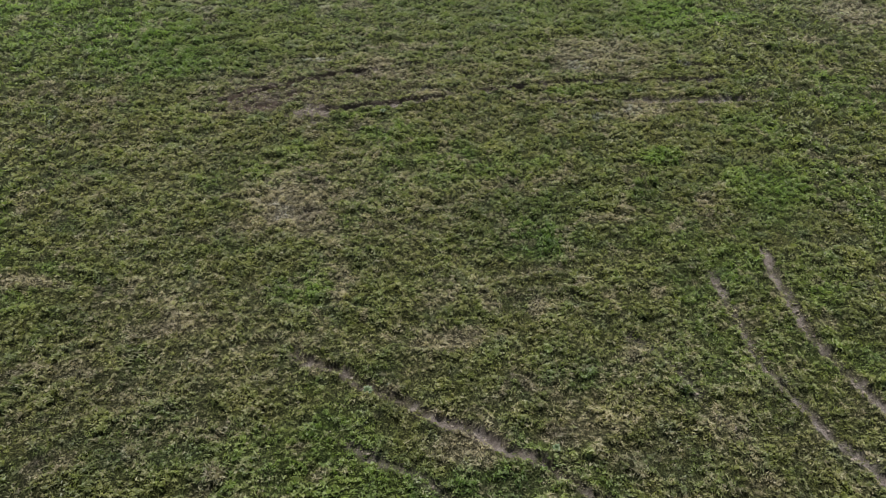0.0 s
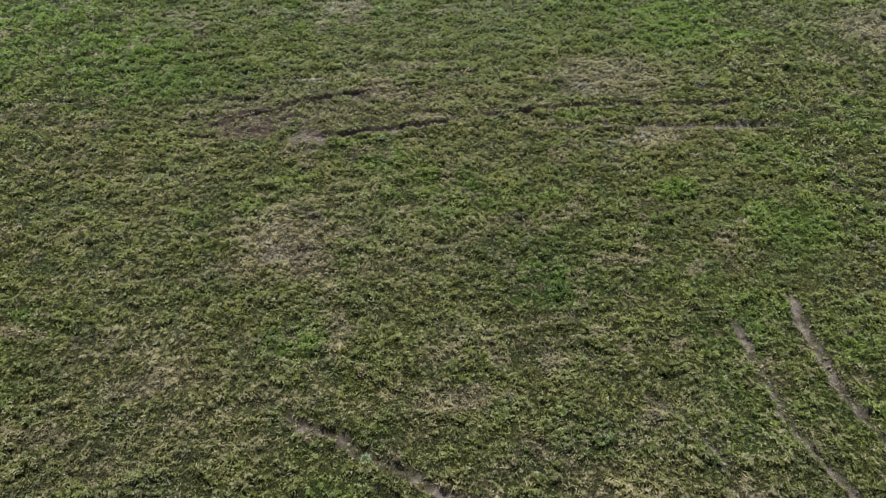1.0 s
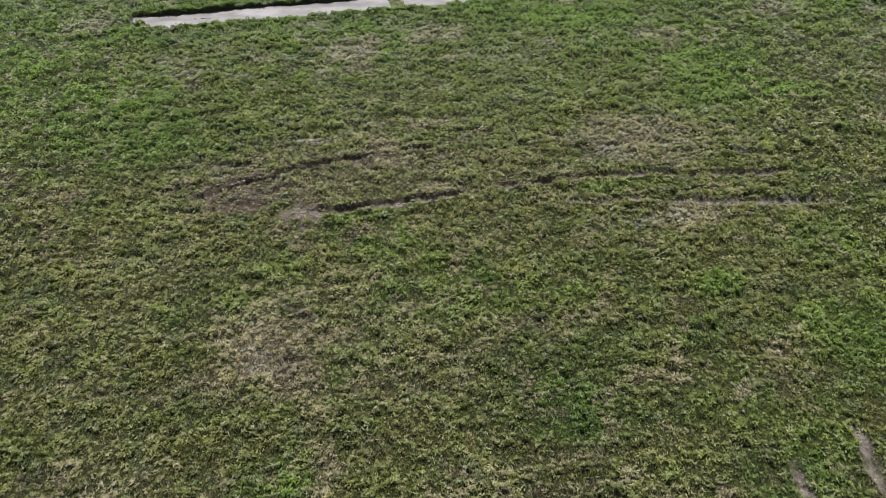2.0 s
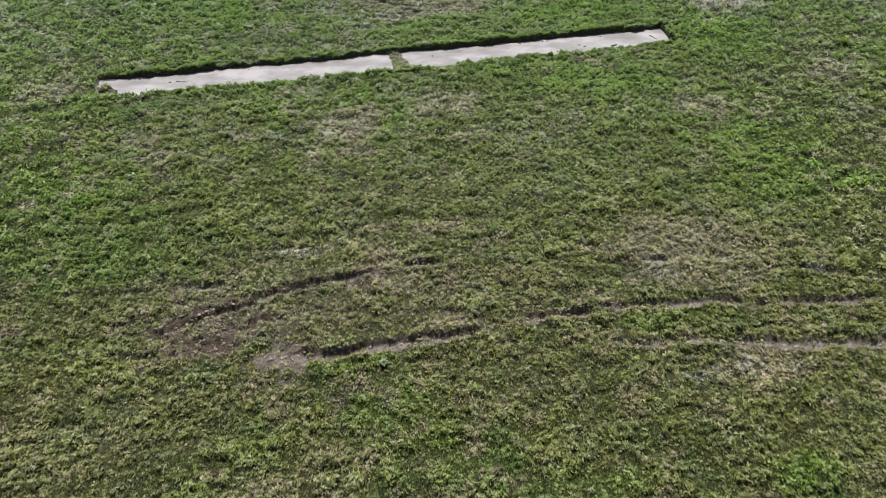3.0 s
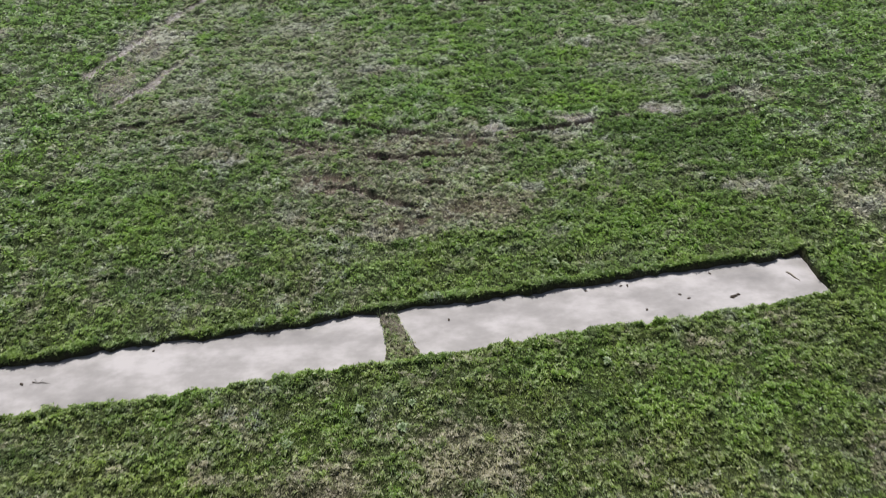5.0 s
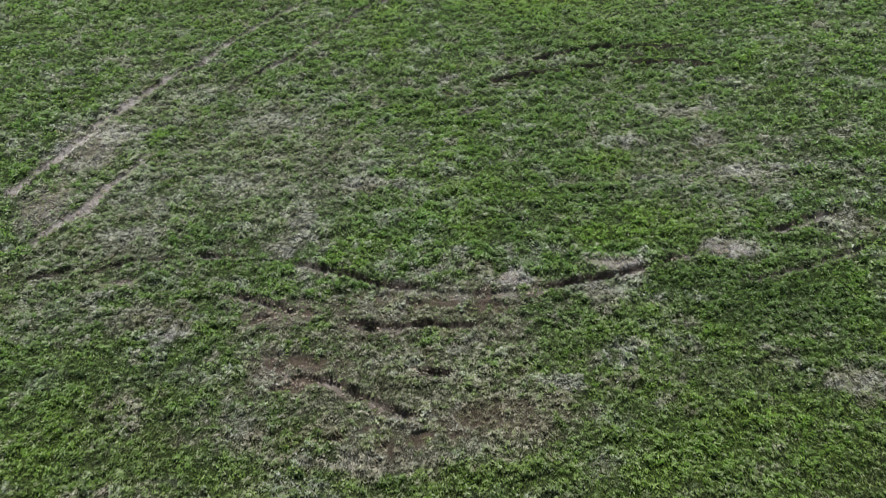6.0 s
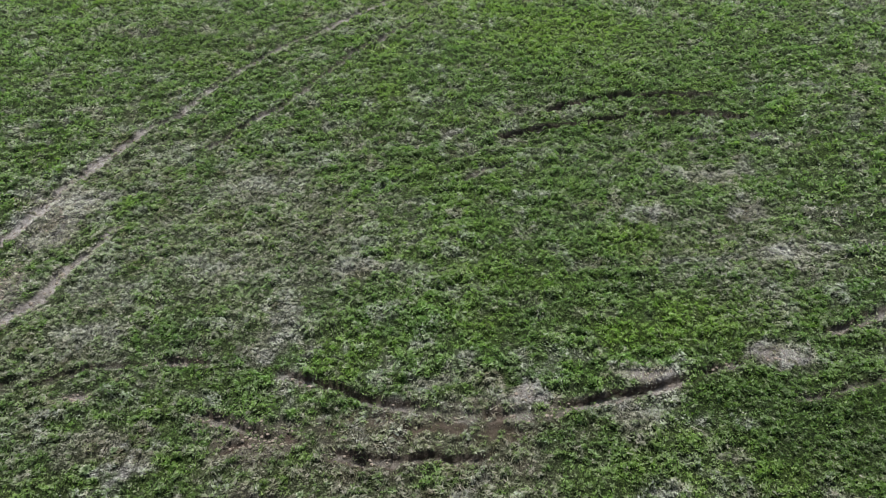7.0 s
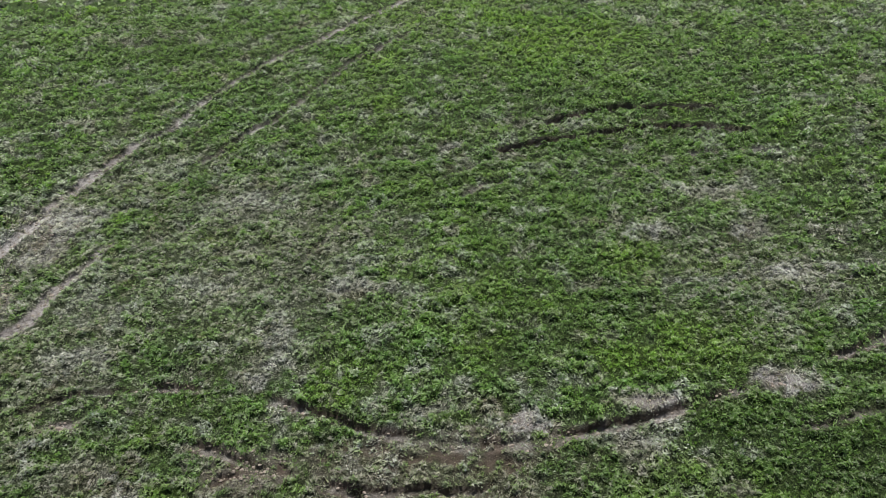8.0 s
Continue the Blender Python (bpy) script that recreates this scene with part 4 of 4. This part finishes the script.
def tussock(x, y, radius, straw, label):
    """A clump of longer blades."""
    n = 150
    az, lean = rng.uniform(0, 2 * math.pi, n), np.radians(rng.uniform(20, 80, n))
    r = radius * 0.55 * np.sqrt(rng.random(n))
    ba = rng.uniform(0, 2 * math.pi, n)
    b = np.stack([r * np.cos(ba), r * np.sin(ba), np.full(n, -0.02)], 1)
    length = radius * rng.uniform(0.6, 1.15, n)
    w = 0.012 + 0.012 * rng.random(n)
    side = np.stack([-np.sin(az), np.cos(az), 0 * az], 1) * w[:, None]
    out = np.stack([np.cos(az), np.sin(az), 0 * az], 1)
    up = np.array([0, 0, 1.0])
    mid = b + (out * np.cos(lean)[:, None] * 0.55 + up * np.sin(lean)[:, None] * 0.62) * length[:, None]
    tip = b + (out * np.cos(lean)[:, None] * 1.1 + up * np.sin(lean)[:, None] * 0.85) * length[:, None]
    v = np.stack([b - side, b + side, mid + side * 0.7, mid - side * 0.7, tip], 1)
    i = np.arange(n)[:, None] * 5
    f = np.concatenate([i + np.array([[0, 1, 2]]), i + np.array([[0, 2, 3]]), i + np.array([[3, 2, 4]])])
    at = lambda a: np.repeat(a, 5)
    ob = mesh_object("grass_tussock", v.reshape(-1, 3), f, MAT_GRASS,
                     {"straw": np.full(n * 5, straw), "lush": np.zeros(n * 5), "rnd": at(rng.random(n)), "soil": np.zeros(n * 5)})
    ob.location = (x, y, height(x, y))
    return tagged(ob, label, "grass tussock", "tussocks in the pasture")


for x, y, r, dry in ((-4.0, 9.8, 0.30, 0.75), (-6.4, 10.7, 0.22, 0.5), (7.2, 9.0, 0.22, 0.6)):
    tussock(x, y, r, dry, "dry straw-coloured grass tussock standing above the turf")
for x, y, r, dry in ((-1.8, 42.9, 0.26, 0.05), (2.6, 42.7, 0.24, 0.05), (3.9, 42.8, 0.24, 0.1), (-13.75, 44.0, 0.26, 0.2), (1.6, 44.7, 0.22, 0.1)):
    tussock(x, y, r, dry, "dark green grass tussock beside the flooded trench")


def lump(bm, size, at, seed):
    """An uneven, rounded lump."""
    made = bmesh.ops.create_icosphere(bm, subdivisions=3, radius=1.0)
    for v in made["verts"]:
        q = v.co.normalized()
        k = 1 + 0.55 * noise.noise(q * 1.6 + Vector((seed, 0, 0))) + 0.25 * noise.noise(q * 4 + Vector((0, seed, 0)))
        v.co = Vector((q.x * size[0], q.y * size[1], q.z * size[2])) * k + Vector(at)


def twig(bm, points, radius):
    """A thin tapered stick through the given places."""
    rings = []
    for k, p in enumerate(points):
        r = radius * (1 - 0.65 * k / (len(points) - 1))
        ring = [bm.verts.new((p[0] + 0.3 * r * math.cos(a), p[1] + r * math.sin(a), p[2] + r * math.cos(a))) for a in (j * math.pi / 3 for j in range(6))]
        rings.append(ring)
    for a, b in zip(rings[:-1], rings[1:]):
        for j in range(6):
            bm.faces.new((a[j], a[(j + 1) % 6], b[(j + 1) % 6], b[j]))
    bm.faces.new(rings[0][::-1])
    bm.faces.new(rings[-1])


def place_on_water(ob, x, y, turn):
    ob.location, ob.rotation_euler = (x, y + 0.1, WATER), (0, 0, turn)
    return ob


# a slipped sod of turf at the trench's end
sod = new("turf_sod")
sod_bm = bmesh.new()
lump(sod_bm, (0.34, 0.26, 0.20), (0, 0, 0.02), 3.1)
lump(sod_bm, (0.20, 0.17, 0.13), (0.28, -0.12, 0.0), 7.7)
sod_soil = part("soil_lump", sod_bm, lump_material("wet_topsoil", (0.022, 0.017, 0.013), (0.075, 0.06, 0.045), 12), sod, "wet dark topsoil")
sod_grass = tussock(0, 0, 0.26, 0.25, "")
sod_grass.name = "grass"
sod_grass.parent, sod_grass.location = sod, (0, 0.02, 0.14)
for key in ("label", "category", "group"):
    if key in sod_grass:
        del sod_grass[key]
sod.location, sod.scale = (-13.3, 45.15, WATER), (1.2, 1.2, 1.2)
tagged(sod, "dark sod of turf slipped into the flooded trench", "sod")

# driftings on the water
raft = new("floating_debris")
for k, (dx, dy, s) in enumerate(((0, 0, 0.085), (0.13, 0.03, 0.075), (0.24, 0.07, 0.06))):
    bm = bmesh.new()
    lump(bm, (s, s * 0.7, s * 0.45), (dx, dy, 0.01), 11.0 + k)
    part("lump", bm, MAT_WOOD, raft)
place_on_water(raft, 12.78, 47.65, 0.1)
tagged(raft, "dark rotten lumps of plant matter floating on silty water", "debris")

stick = new("floating_stick")
bm = bmesh.new()
twig(bm, [(0, 0, 0.0), (0.18, 0.02, 0.015), (0.36, 0.0, 0.01), (0.52, 0.03, 0.0)], 0.042)
part("stem", bm, lump_material("driftwood", (0.10, 0.085, 0.07), (0.22, 0.19, 0.165), 25), stick)
place_on_water(stick, 15.08, 48.68, -1.05)
tagged(stick, "short grey-brown stick floating on silty water", "stick")

branch = new("floating_twig")
bm = bmesh.new()
twig(bm, [(-0.25, 0.05, 0.0), (-0.08, 0.0, 0.02), (0.12, 0.02, 0.02), (0.34, 0.0, 0.0)], 0.016)
part("stem", bm, MAT_WOOD, branch)
for a, b in (((-0.08, 0.0, 0.02), (-0.2, 0.14, 0.04)), ((0.02, 0.01, 0.02), (0.08, 0.15, 0.05)), ((-0.15, 0.02, 0.01), (-0.26, -0.08, 0.03))):
    bm = bmesh.new()
    twig(bm, [a, tuple((p + q) / 2 + 0.01 for p, q in zip(a, b)), b], 0.010)
    part("side_shoot", bm, MAT_WOOD, branch)
place_on_water(branch, -9.76, 45.72, -0.1)
tagged(branch, "thin dark forked twig floating on silty water", "twig")

for k, (x, y) in enumerate(((7.9, 48.3), (9.15, 48.45), (9.38, 48.45), (12.4, 48.8), (11.05, 47.9), (11.3, 47.7), (9.75, 47.3), (3.1, 47.35), (-10.3, 45.72), (-6.5, 46.75))):
    bm = bmesh.new()
    lump(bm, (0.05 + 0.008 * (k % 3), 0.035, 0.02), (0, 0, 0.004), 20.0 + k)
    me = bpy.data.meshes.new("floating_clod")
    bm.to_mesh(me)
    bm.free()
    me.materials.append(MAT_WOOD)
    clod = place_on_water(new("floating_clod", me), x, y, 0.7 * k)
    tagged(clod, "small dark clod adrift on the silty water", "clod", "clods adrift on the water")
